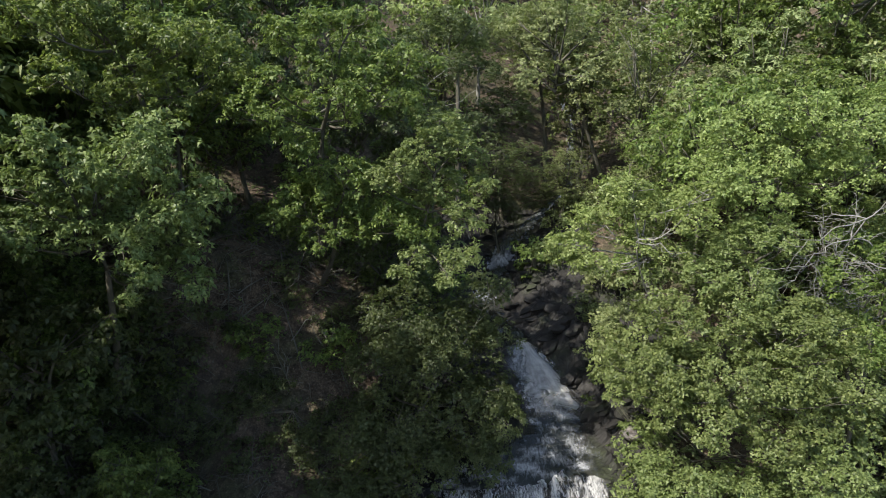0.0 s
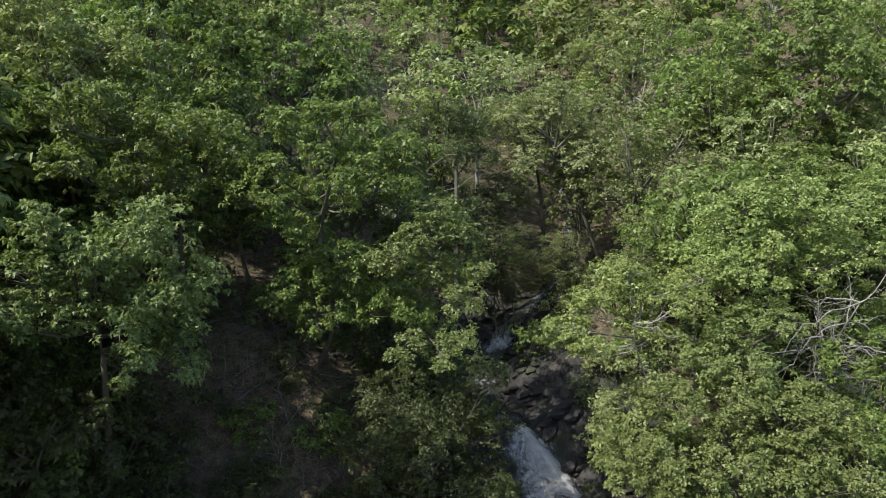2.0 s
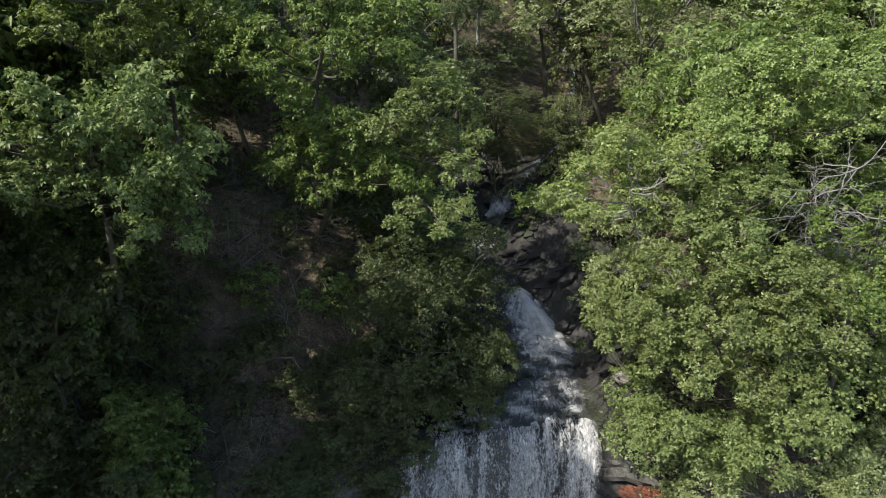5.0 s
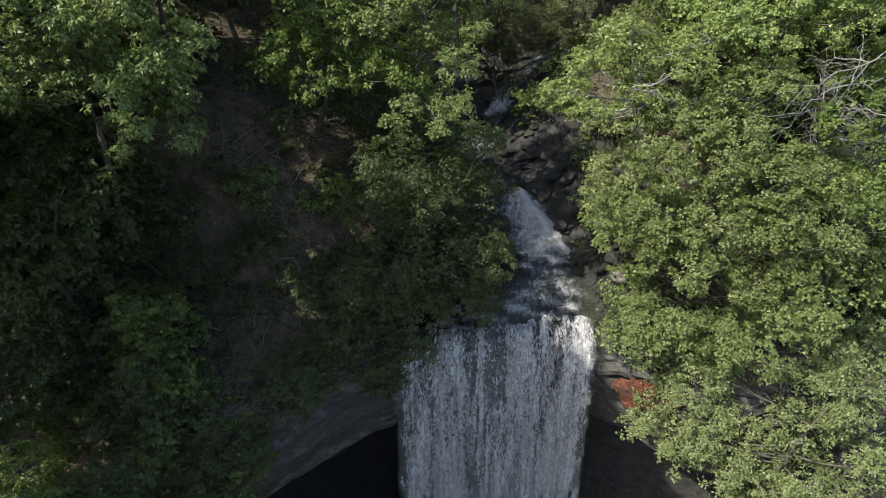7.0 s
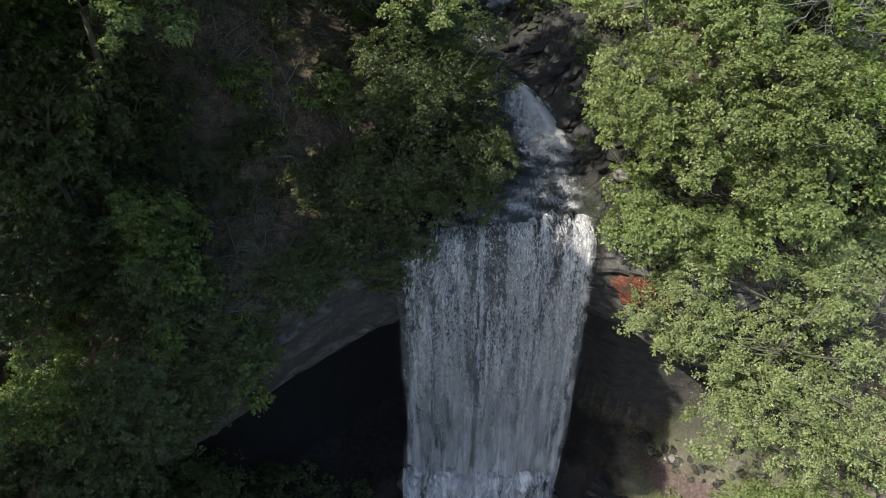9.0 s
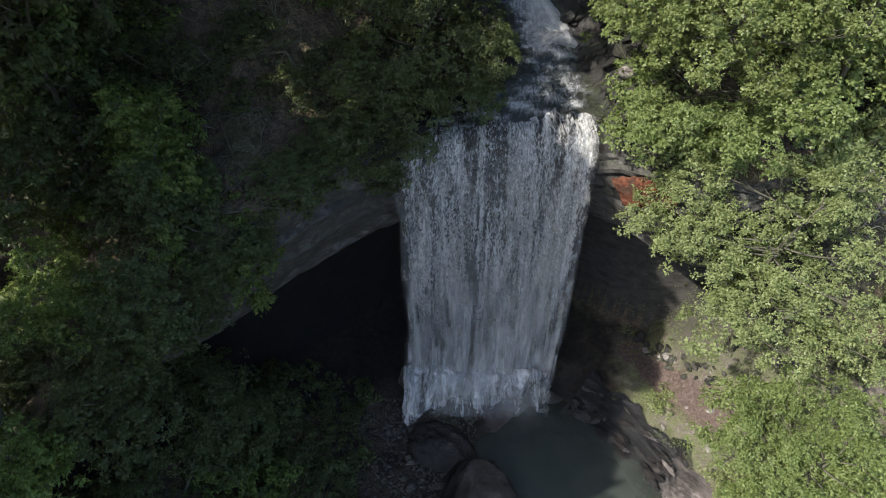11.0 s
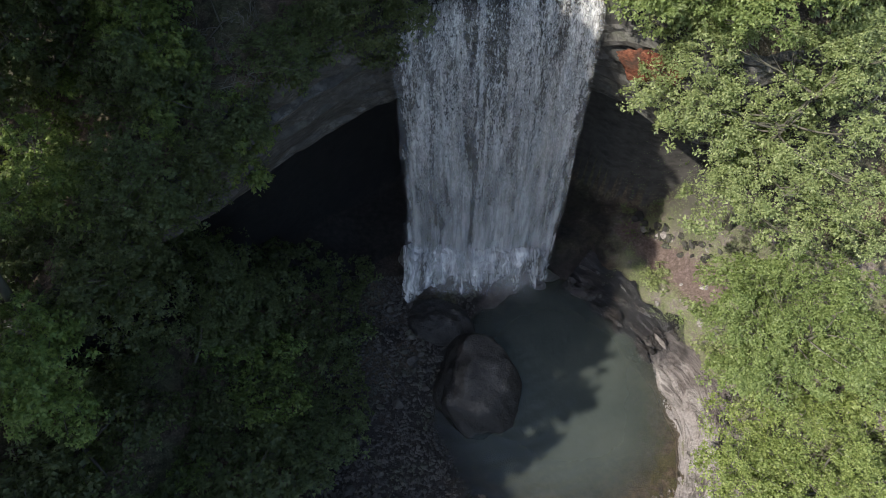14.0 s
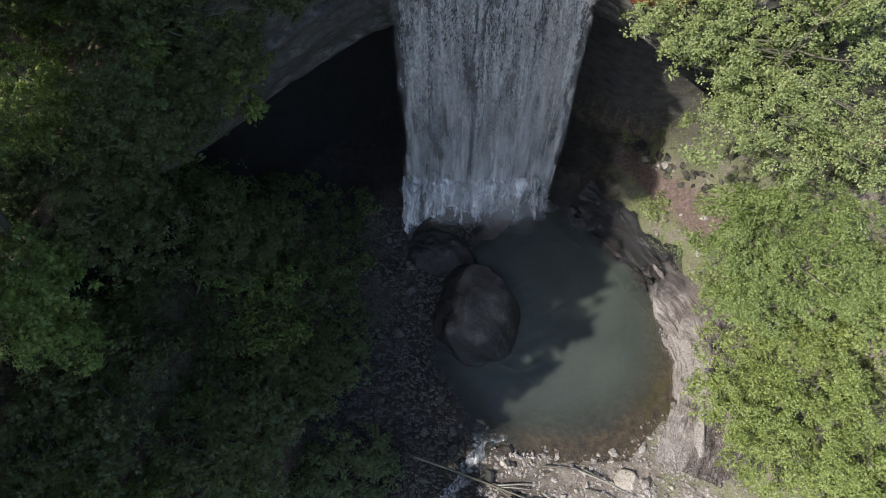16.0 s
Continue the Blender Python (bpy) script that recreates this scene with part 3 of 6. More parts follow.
def lower(x, y):
    """The floor and the sides of the gorge."""
    r = pool_r(x, y)
    base = 0.10 - 0.05 * np.minimum(y + 14, 0) * -0.6
    side = 0.40 * np.maximum(x - 10.2, 0) + 0.35 * np.maximum(x - 13.5, 0) + 0.5 * np.maximum(-4.2 - x, 0) + 0.5 * np.maximum(-13 - x, 0)
    rough = 0.10 * wave(x, y, 8, 1.7) + 0.05 * wave(x, y, 9, 4.0)
    land = base + side + rough + 0.45 * smooth_step(1.0, 1.35, r) * smooth_step(-14, -8, y)
    bed = -1.5 * smooth_step(1.02, 0.35, r) * (0.12 + 0.88 * smooth_step(-14.2, -10.5, y)) - 0.04 + 0.03 * wave(x, y, 10, 3)
    z = np.where(r < 1.02, np.minimum(land, bed), land)
    run = np.exp(-((x - np.interp(y, [-40, -20, -16, -13.5], [-3, -1.6, -0.4, 1.2])) / 0.9) ** 2) * smooth_step(-12.6, -13.6, y)
    return z - 0.42 * run


def ground_z(x, y):
    x, y = np.asarray(x, float), np.asarray(y, float)
    top, low = upper(x, y), lower(x, y)
    k = smooth_step(4.4, 5.2, y - lip_y(x))
    right = smooth_step(10.0, 16.5, x)
    k = k * (1 - right) + right * smooth_step(-4.0, 6.0, y - lip_y(x))
    return np.where(low < top, low + (top - low) * k, top)


def floor_z(x, y):
    """What a tree stands on: the shelf over the cave where there is one."""
    g = float(ground_z(x, y))
    return float(upper(np.float64(x), np.float64(y))) if -0.2 < y - lip_y(x) < 5.5 and x < 9 else g


def steps(a, b, fine_a, fine_b, fine, far):
    mid = np.arange(fine_a, fine_b + fine / 2, fine)
    def tail(start, end):
        out, h = [], fine
        p = start
        while abs(p - end) > h:
            h = min(h * 1.22, far)
            p += h if end > start else -h
            out.append(p)
        return out
    return np.array(sorted(tail(mid[0], a)) + list(mid) + tail(mid[-1], b))


gx, gy = steps(-600, 600, -17, 19, 0.26, 60), steps(-600, 700, -18, 17, 0.26, 60)
GX, GY = np.meshgrid(gx, gy, indexing="ij")
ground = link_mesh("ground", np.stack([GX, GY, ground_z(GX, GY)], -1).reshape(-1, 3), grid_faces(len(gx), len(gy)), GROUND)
tagged(ground, "leaf-littered forest floor and rocky gorge bottom", "ground", kind="structure")


# ---- the cliff with its overhang ----
def cliff():
    xs = np.arange(-34, 12.01, 0.16)
    base_y = lip_y(xs)
    prof = []                                     # (how far behind the lip, height above the lip's foot, blend to the land above)
    for s in np.linspace(5.6, 0.9, 12):
        prof.append((s, None, 1.0))
    for s, dz in ((0.55, -0.12), (0.28, -0.32), (0.12, -0.6)):
        prof.append((s, dz, 1.0))
    for k in range(22):
        prof.append((0.0, k / 21, 0.0))
    for s in np.linspace(0.5, 6.2, 12):
        prof.append((s, s, -1.0))
    top = upper(xs, base_y + 0.6)
    foot = np.minimum(9.0, top - 2.4) + 0.25 * wave(xs, xs * 0, 21, 0.8)
    rng = np.random.RandomState(5)
    ledge = np.repeat(rng.uniform(-0.28, 0.30, 12), 2)[:22]
    cols = []
    for s, dz, kind in prof:
        if kind == 1.0 and dz is None:
            y = base_y + s
            z = upper(xs, y) + 0.05
        elif kind == 1.0:
            y, z = base_y + s, top + dz
        elif kind == 0.0:
            k = int(round(dz * 21))
            z = top - 0.75 + (foot - top + 0.75) * dz
            y = base_y + 0.05 - ledge[k] * (0.55 + 0.45 * np.sin(xs * 0.9 + k)) - 0.22 * wave(xs, z * 0.6, 30 + k // 4, 1.3) - 0.10 * wave(xs, z * 2, 35, 6.0) + 0.9 * dz ** 2
        else:
            y = base_y + 0.95 + s * 0.93
            z = foot - 0.05 + 0.35 * np.sin(s * 1.1) + 0.18 * s + 0.2 * wave(xs, y, 41, 0.9)
            z = np.where(xs > 9, np.minimum(z, foot - 0.3 * s), z)
        cols.append(np.stack([xs, y, z], -1))
    v = np.stack(cols, 1).reshape(-1, 3)
    ob = link_mesh("cliff", v, grid_faces(len(xs), len(prof)), ROCK_CLIFF, smooth=False)
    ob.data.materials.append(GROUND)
    ob.data.materials.append(ROCK_BED)
    index = np.zeros((len(xs) - 1, len(prof) - 1), np.int32)
    index[:, :13] = 1
    brink = (xs[:-1] > -2.6) & (xs[:-1] < 7.6)
    index[brink] = 0
    index[brink, :14] = 2
    ob.data.polygons.foreach_set("material_index", index.ravel())
    return tagged(ob, "layered grey rock cliff overhanging a dark hollow", "cliff", kind="structure")


cliff()


# ---- water ----
def pool():
    a = np.linspace(0, 2 * math.pi, 96, endpoint=False)
    v, nr = [], 14
    for i in range(nr):
        r = 1.10 * (i + 1) / nr
        v.append(np.stack([5 + 5.0 * r * np.cos(a), -9 + 5.7 * r * np.sin(a), np.zeros(96)], -1))
    v = np.concatenate([[[5, -9, 0]], *v])
    f = [(0, 1 + j, 1 + (j + 1) % 96) for j in range(96)]
    f += [(1 + i * 96 + j, 1 + (i + 1) * 96 + j, 1 + (i + 1) * 96 + (j + 1) % 96, 1 + i * 96 + (j + 1) % 96) for i in range(nr - 1) for j in range(96)]
    ob = link_mesh("pool_water", v, f, POOL)
    return tagged(ob, "murky green plunge pool with small ripples", "water", kind="structure")


pool()


WATER_Y = [0, 1.2, 2.4, 3, 5, 6, 9, 12, 14, 20, 34]
WATER_HALF = [3.6, 2.4, 1.3, 1.25, 1.0, 0.7, 0.6, 0.65, 0.8, 0.3, 0.25]


def creek():
    ys = np.concatenate([np.arange(0.05, 8, 0.12), np.arange(8, 34, 0.25)])
    us = np.linspace(-1, 1, 25)
    wide = 1.15 * np.interp(ys, WATER_Y, WATER_HALF) * (1 + 0.22 * wave(ys, ys * 0, 55, 2.0))
    Y, U = np.meshgrid(ys, us, indexing="ij")
    W = wide[:, None] * np.ones_like(U)
    X = creek_x(Y) + U * W
    Z = creek_z(Y) + 0.17 + 0.09 * wave(X, Y, 51, 3.0) + 0.04 * wave(X, Y, 52, 9.0) - 0.06 * U ** 2
    ob = link_mesh("creek_water", np.stack([X, Y, Z], -1).reshape(-1, 3), grid_faces(len(ys), len(us)), CREEK, uv=np.stack([U, Y], -1).reshape(-1, 2))
    return tagged(ob, "white creek water rushing down a rocky bed", "water", kind="structure")


creek()


def cascade():
    """The creek's last step above the fall: white water that fans out down a smooth chute."""
    v, u = np.linspace(0, 1, 46), np.linspace(-1, 1, 40)
    V, U = np.meshgrid(v, u, indexing="ij")
    Y = 6.3 - 3.5 * V
    half = 0.30 + 0.85 * smooth_step(0.0, 0.75, V) + 0.12 * wave(Y, Y * 0, 57, 2.4)
    X = creek_x(Y) + 0.1 + U * half
    Z = creek_z(Y) + 0.24 + 0.30 * (1 - U ** 2) * np.sin(np.pi * np.clip(V, 0, 1)) + 0.07 * wave(X, Y, 58, 3.2) - 0.12 * U ** 4
    ob = link_mesh("cascade", np.stack([X, Y, Z], -1).reshape(-1, 3), grid_faces(46, 40), CASCADE, uv=np.stack([1.2 * U + 3, 3 * V], -1).reshape(-1, 2))
    return tagged(ob, "white water fanning down the creek's last step", "water", kind="structure")


cascade()


def crest_z(x):
    return np.interp(x, [-1.75, 0, 2, 5.5], [12.9, 13.35, 13.45, 13.6])


def waterfall():
    root = thing("waterfall", (1.8, -2.6, 0.0), "tall white waterfall dropping from the cliff into the pool", "waterfall", kind="structure")
    for mat, dy, seed, cols in ((FALL[0], 0.22, 1, 130), (FALL[1], 0.0, 2, 130), (FALL[2], -0.20, 3, 130)):
        u, v = np.linspace(0, 1, cols), np.linspace(0, 1, 60)
        U, V = np.meshgrid(u, v, indexing="ij")
        x0 = -1.72 + 7.2 * U
        drop = 13.4 * np.clip((V - 0.05) / 0.95, 0, 1) ** 1.15
        X = x0 + (1.7 - x0) * np.where(x0 > 1.7, 0.105, 0.055) * V + 0.07 * wave(x0, V * 2, 60 + seed, 3.0) * V
        edge = smooth_step(0, 0.04, U) * smooth_step(1, 0.96, U)
        rim = 0.10 * wave(x0, x0 * 0, 97, 2.4) + 0.05 * wave(x0, x0 * 0, 98, 8.0)
        Z = crest_z(x0) + 0.10 + rim * (1 - V) - np.minimum(drop, crest_z(x0))
        Y = 0.95 * (1 - np.clip(V / 0.05, 0, 1)) + 0.0 - 2.75 * np.sqrt(drop / 13.4) + dy * np.sqrt(V)
        Y = Y + (np.maximum(lip_y(x0), -0.55) + 1.6 * rim) * (1 - V) + 0.28 * wave(x0, V * 1.2, 70 + seed, 2.6) * np.sqrt(V) * edge + 0.08 * wave(x0, V * 5, 80 + seed, 9.0)
        P = np.stack([X, Y, Z], -1).reshape(-1, 3)
        P = P + np.array([-1.8, 2.6, 0])
        link_mesh("water_veil", P, grid_faces(cols, 60), mat, root, uv=np.stack([7.2 * U, 14 * V], -1).reshape(-1, 2))
    # the foot of the fall breaks on a ledge and spills over it
    for seed, dy, mat in ((4, 0.0, FOAM), (5, -0.3, FOAM_THIN)):
        u, v = np.linspace(0, 1, 150), np.linspace(0, 1, 26)
        U, V = np.meshgrid(u, v, indexing="ij")
        x0 = -1.62 + 6.42 * U
        top = 2.2 + 0.45 * wave(x0, x0 * 0, 90 + seed, 2.2)
        reach = 0.75 + 0.85 * smooth_step(0.24, 0.05, U) - 0.25 * smooth_step(0.55, 0.95, U) + 0.7 * np.maximum(0, wave(x0, x0 * 0, 95 + seed, 1.9))
        X = x0 + 0.25 * (U - 0.5) * V + 0.10 * wave(x0, V * 3, 91 + seed, 4.0)
        Z = top * (1 - V ** 1.6) + 0.16 * wave(x0, V * 4, 92 + seed, 5.0) * (1 - V) - 0.02 - 0.25 * V * np.maximum(0, wave(x0, x0 * 0, 94 + seed, 2.8))
        Y = -2.35 + dy - (0.35 + reach) * np.sqrt(V) - (0.22 + 0.3 * V) * wave(x0, V * 1.5, 93 + seed, 2.4)
        P = np.stack([X, Y, Z], -1).reshape(-1, 3) + np.array([-1.8, 2.6, 0])
        link_mesh("spill", P, grid_faces(150, 26), mat, root, uv=np.stack([7 * U, 3 * V], -1).reshape(-1, 2))
    # drifting spray round the foot
    for k, (dy, dz, w) in enumerate(((-0.9, 0.0, 1.0), (-1.5, -0.3, 0.92), (-0.4, 0.7, 1.04))):
        u, v = np.linspace(0, 1, 40), np.linspace(0, 1, 14)
        U, V = np.meshgrid(u, v, indexing="ij")
        X = 1.5 + (U - 0.5) * 6.6 * w
        Z = 0.05 + V * (2.6 + dz)
        Y = -2.5 + dy + 0.9 * V + 0.35 * wave(X, Z, 110 + k, 0.9)
        P = np.stack([X, Y, Z], -1).reshape(-1, 3) + np.array([-1.8, 2.6, 0])
        link_mesh("spray", P, grid_faces(40, 14), MIST, root, uv=np.stack([U, V], -1).reshape(-1, 2))
    return root


waterfall()


# ---- trees ----
def leaf_cloud(rng, centres, outward, per, size, spread, flat, up):
    """Pointed leaves in rosettes round the given centres. Returns vertices and triangles."""
    n = len(centres) * per
    c = np.repeat(centres, per, 0)
    o = np.repeat(outward, per, 0)
    d = rng.normal(size=(n, 3))
    d /= np.linalg.norm(d, axis=1)[:, None]
    rad = spread * rng.uniform(0.15, 1.0, (n, 1)) ** 0.6
    off = d * rad * np.array([1, 1, flat])
    pos = c + off
    # each leaf points away from the heart of its rosette and droops a little
    along = off * [1, 1, 0.5] + 0.35 * spread * rng.normal(size=(n, 3)) + 0.25 * spread * o + [0, 0, -0.22 * spread]
    along /= np.linalg.norm(along, axis=1)[:, None] + 1e-9
    nrm = up * np.array([0, 0, 1.0]) + 0.35 * o + 0.45 * rng.normal(size=(n, 3))
    nrm -= (nrm * along).sum(1)[:, None] * along
    nrm /= np.linalg.norm(nrm, axis=1)[:, None] + 1e-9
    side = np.cross(along, nrm)
    L = size * rng.uniform(0.65, 1.3, (n, 1))
    w = L * rng.uniform(0.30, 0.44, (n, 1))
    lift = nrm * w * 0.35
    v = np.stack([pos - side * w * 0.9, pos + along * L, pos + side * w * 0.9 + lift], 1)
    return v.reshape(-1, 3), np.arange(3 * n).reshape(n, 3)


def sprays(rng, centres, outward, per, leaf, reach, droop, wide=0.38, loose=0.3):
    """Leaves in small umbrellas at the twigs' ends: they spread from each centre and hang over at the rim."""
    n = len(centres)
    axis = np.array([0, 0, 0.8]) + 0.55 * outward + 0.22 * rng.normal(size=(n, 3))
    axis /= np.linalg.norm(axis, axis=1)[:, None]
    ref = np.cross(axis, rng.normal(size=(n, 3)))
    ref /= np.linalg.norm(ref, axis=1)[:, None] + 1e-9
    grow = rng.uniform(0.7, 1.25, (n, 1))
    axis, c, ref = np.repeat(axis, per, 0), np.repeat(centres, per, 0), np.repeat(ref, per, 0)
    grow = np.repeat(grow, per, 0)
    m = n * per
    a, u = rng.uniform(0, 6.283, (m, 1)), rng.uniform(0.02, 1.0, (m, 1)) ** 0.6
    radial = ref * np.cos(a) + np.cross(axis, ref) * np.sin(a)
    pos = c + grow * reach * (radial * u * 0.75 - axis * droop * 0.55 * u ** 2) + rng.normal(size=(m, 3)) * reach * 0.12
    along = radial - axis * droop * (0.25 + u) + loose * rng.normal(size=(m, 3))
    along /= np.linalg.norm(along, axis=1)[:, None] + 1e-9
    nrm = axis + droop * u * radial + (0.15 + loose) * rng.normal(size=(m, 3))
    nrm -= (nrm * along).sum(1)[:, None] * along
    nrm /= np.linalg.norm(nrm, axis=1)[:, None] + 1e-9
    side = np.cross(along, nrm)
    L = leaf * rng.uniform(0.7, 1.3, (m, 1)) * (0.6 + 0.4 * grow)
    w = L * wide
    v = np.stack([pos - side * w * 0.8, pos + along * L, pos + side * w - nrm * w * 0.3], 1)
    return v.reshape(-1, 3), np.arange(3 * m).reshape(m, 3)


def lobe_points(rng, hearts, radii, count, flat=0.8):
    """Where twigs end: in knots over the upper and outer side of each lobe."""
    k = len(hearts)
    pick = rng.choice(k, count, p=radii ** 2 / (radii ** 2).sum())
    knots = rng.normal(size=(k, 9, 3)) * [1, 1, 0.85] + [0, 0, 0.32]
    knots /= np.linalg.norm(knots, axis=2)[..., None]
    swell = rng.uniform(0.72, 1.18, (k, 9))
    j = rng.randint(0, 9, count)
    d = knots[pick, j] + 0.30 * rng.normal(size=(count, 3))
    d /= np.linalg.norm(d, axis=1)[:, None]
    far = radii[pick] * swell[pick, j] * np.where(rng.rand(count) < 0.16, rng.uniform(0.2, 0.8, count), rng.uniform(0.84, 1.06, count))
    return pick, hearts[pick] + d * [1, 1, flat] * far[:, None], d


def limbs_to(rng, foot, hearts, thick, ends, pick, few):
    """Bent limbs from the trunk to each lobe, and twigs out to some of the leaves."""
    out = []
    for k, b in enumerate(hearts):
        a = foot * rng.uniform(0.1, 1.0)
        mid = (a + b) / 2 + rng.normal(size=3) * 0.10 * np.linalg.norm(b - a) + [0, 0, -0.08 * np.linalg.norm(b - a)]
        q = np.linspace(0, 1, 5)[:, None]
        line = (1 - q) ** 2 * a + 2 * q * (1 - q) * mid + q ** 2 * b
        out.append(tube(line, np.linspace(1.0, 0.4, 5) * thick, 4 if few else 3))
        for j in np.flatnonzero(pick == k)[:few]:
            e = ends[j]
            m2 = (b + e) / 2 + rng.normal(size=3) * 0.12
            out.append(tube([line[3], m2, e], [0.020, 0.013, 0.006], 3))
    return join(out)


def crown_kind(seed, size, lobes, tufts, per, leaf, reach, droop=0.6, wide=0.38, lobe=(0.26, 0.42), few=3):
    """The meshes of one kind of crown, centred on the origin: its leaves and its limbs."""
    rng = np.random.RandomState(seed)
    size = np.array(size, float)
    heart, got = [], 0
    while len(heart) < lobes:
        p = rng.uniform(-1, 1, 3)
        got += 1
        if np.linalg.norm(p) > 0.78 or np.linalg.norm(p) < 0.2:
            continue
        if all(np.linalg.norm(p - q) > 0.95 / lobes ** 0.333 for q in heart) or got > 600:
            heart.append(p)
    heart = np.array(heart)
    radii = rng.uniform(*lobe, lobes)
    pick, pts, d = lobe_points(rng, heart, radii, tufts, 0.85)
    leaves = sprays(rng, pts * size, 0.6 * d + 0.4 * pts, per, leaf, reach, droop, wide)
    foot = np.array([0, 0, -0.75 * size[2]])
    return leaves, limbs_to(rng, foot, heart * size, 0.05 * size[0] / 2.5, pts * size, pick, few), foot


KINDS = {
    "broad": dict(seed=11, size=(2.8, 2.8, 2.6), lobes=17, tufts=900, per=17, leaf=0.125, reach=0.17, droop=0.85, wide=0.36),
    "broad_b": dict(seed=31, size=(2.9, 2.6, 2.8), lobes=19, tufts=900, per=17, leaf=0.125, reach=0.17, droop=0.8, wide=0.36),
    "broad_tall": dict(seed=12, size=(2.3, 2.3, 3.3), lobes=18, tufts=900, per=17, leaf=0.125, reach=0.17, droop=0.8, wide=0.36),
    "fine": dict(seed=13, size=(2.8, 2.8, 2.6), lobes=20, tufts=1100, per=16, leaf=0.09, reach=0.16, wide=0.44, droop=0.35),
    "fine_b": dict(seed=33, size=(2.6, 2.9, 2.8), lobes=22, tufts=1100, per=16, leaf=0.09, reach=0.16, wide=0.44, droop=0.35),
    "dense": dict(seed=16, size=(2.6, 2.6, 2.3), lobes=16, tufts=560, per=15, leaf=0.115, reach=0.18, wide=0.42, droop=0.5),
    "airy": dict(seed=17, size=(2.4, 2.4, 2.6), lobes=16, tufts=620, per=15, leaf=0.085, reach=0.2, wide=0.44, droop=0.3),
    "bush": dict(seed=18, size=(1.2, 1.2, 0.9), lobes=8, tufts=110, per=13, leaf=0.105, reach=0.18, wide=0.42, droop=0.45, lobe=(0.34, 0.5), few=0),
    "bush_b": dict(seed=38, size=(1.0, 1.0, 1.1), lobes=8, tufts=110, per=13, leaf=0.105, reach=0.18, wide=0.42, droop=0.45, lobe=(0.34, 0.5), few=0),
    "mid": dict(seed=41, size=(2.7, 2.7, 3.0), lobes=16, tufts=480, per=14, leaf=0.145, reach=0.22, droop=0.7, wide=0.38, few=1),
    "mid_b": dict(seed=42, size=(2.5, 2.8, 3.2), lobes=17, tufts=480, per=14, leaf=0.145, reach=0.22, droop=0.6, wide=0.38, few=1),
    "far_round": dict(seed=19, size=(3.2, 3.2, 3.6), lobes=18, tufts=380, per=11, leaf=0.19, reach=0.28, wide=0.42, droop=0.6, few=0),
    "far_tall": dict(seed=20, size=(2.7, 2.7, 4.4), lobes=19, tufts=380, per=11, leaf=0.19, reach=0.28, wide=0.42, droop=0.6, few=0),
    "far_fine": dict(seed=21, size=(3.0, 3.0, 3.8), lobes=19, tufts=380, per=11, leaf=0.19, reach=0.28, wide=0.42, droop=0.4, few=0),
    # coarse crown for the unseen trees that only block the sun
    "shade": dict(seed=22, size=(3.2, 3.2, 3.6), lobes=13, tufts=420, per=9, leaf=0.34, reach=0.45, wide=0.42, droop=0.5, lobe=(0.33, 0.52), few=0),
    "distant": dict(seed=43, size=(3.4, 3.4, 4.2), lobes=15, tufts=110, per=7, leaf=0.56, reach=0.62, droop=0.6, lobe=(0.3, 0.45), few=0),
    "distant_b": dict(seed=44, size=(3.0, 3.0, 4.6), lobes=16, tufts=110, per=7, leaf=0.54, reach=0.60, droop=0.6, lobe=(0.3, 0.45), few=0),
}
CROWNS = {}


def crown_meshes(kind, tone):
    if kind not in CROWNS:
        CROWNS[kind] = crown_kind(**KINDS[kind]), {}
    (leaves, limbs, foot), made = CROWNS[kind]
    if tone not in made:
        me = bpy.data.meshes.new("crown")
        v, f = leaves
        me.vertices.add(len(v))
        me.vertices.foreach_set("co", v.ravel())
        me.loops.add(f.size)
        me.loops.foreach_set("vertex_index", f.ravel())
        me.polygons.add(len(f))
        me.polygons.foreach_set("loop_start", np.arange(0, f.size, f.shape[1]))
        me.update(calc_edges=True)
        me.materials.append(LEAF[tone])
        made[tone] = me
    return made[tone], limbs, foot


TREES = random.Random(7)


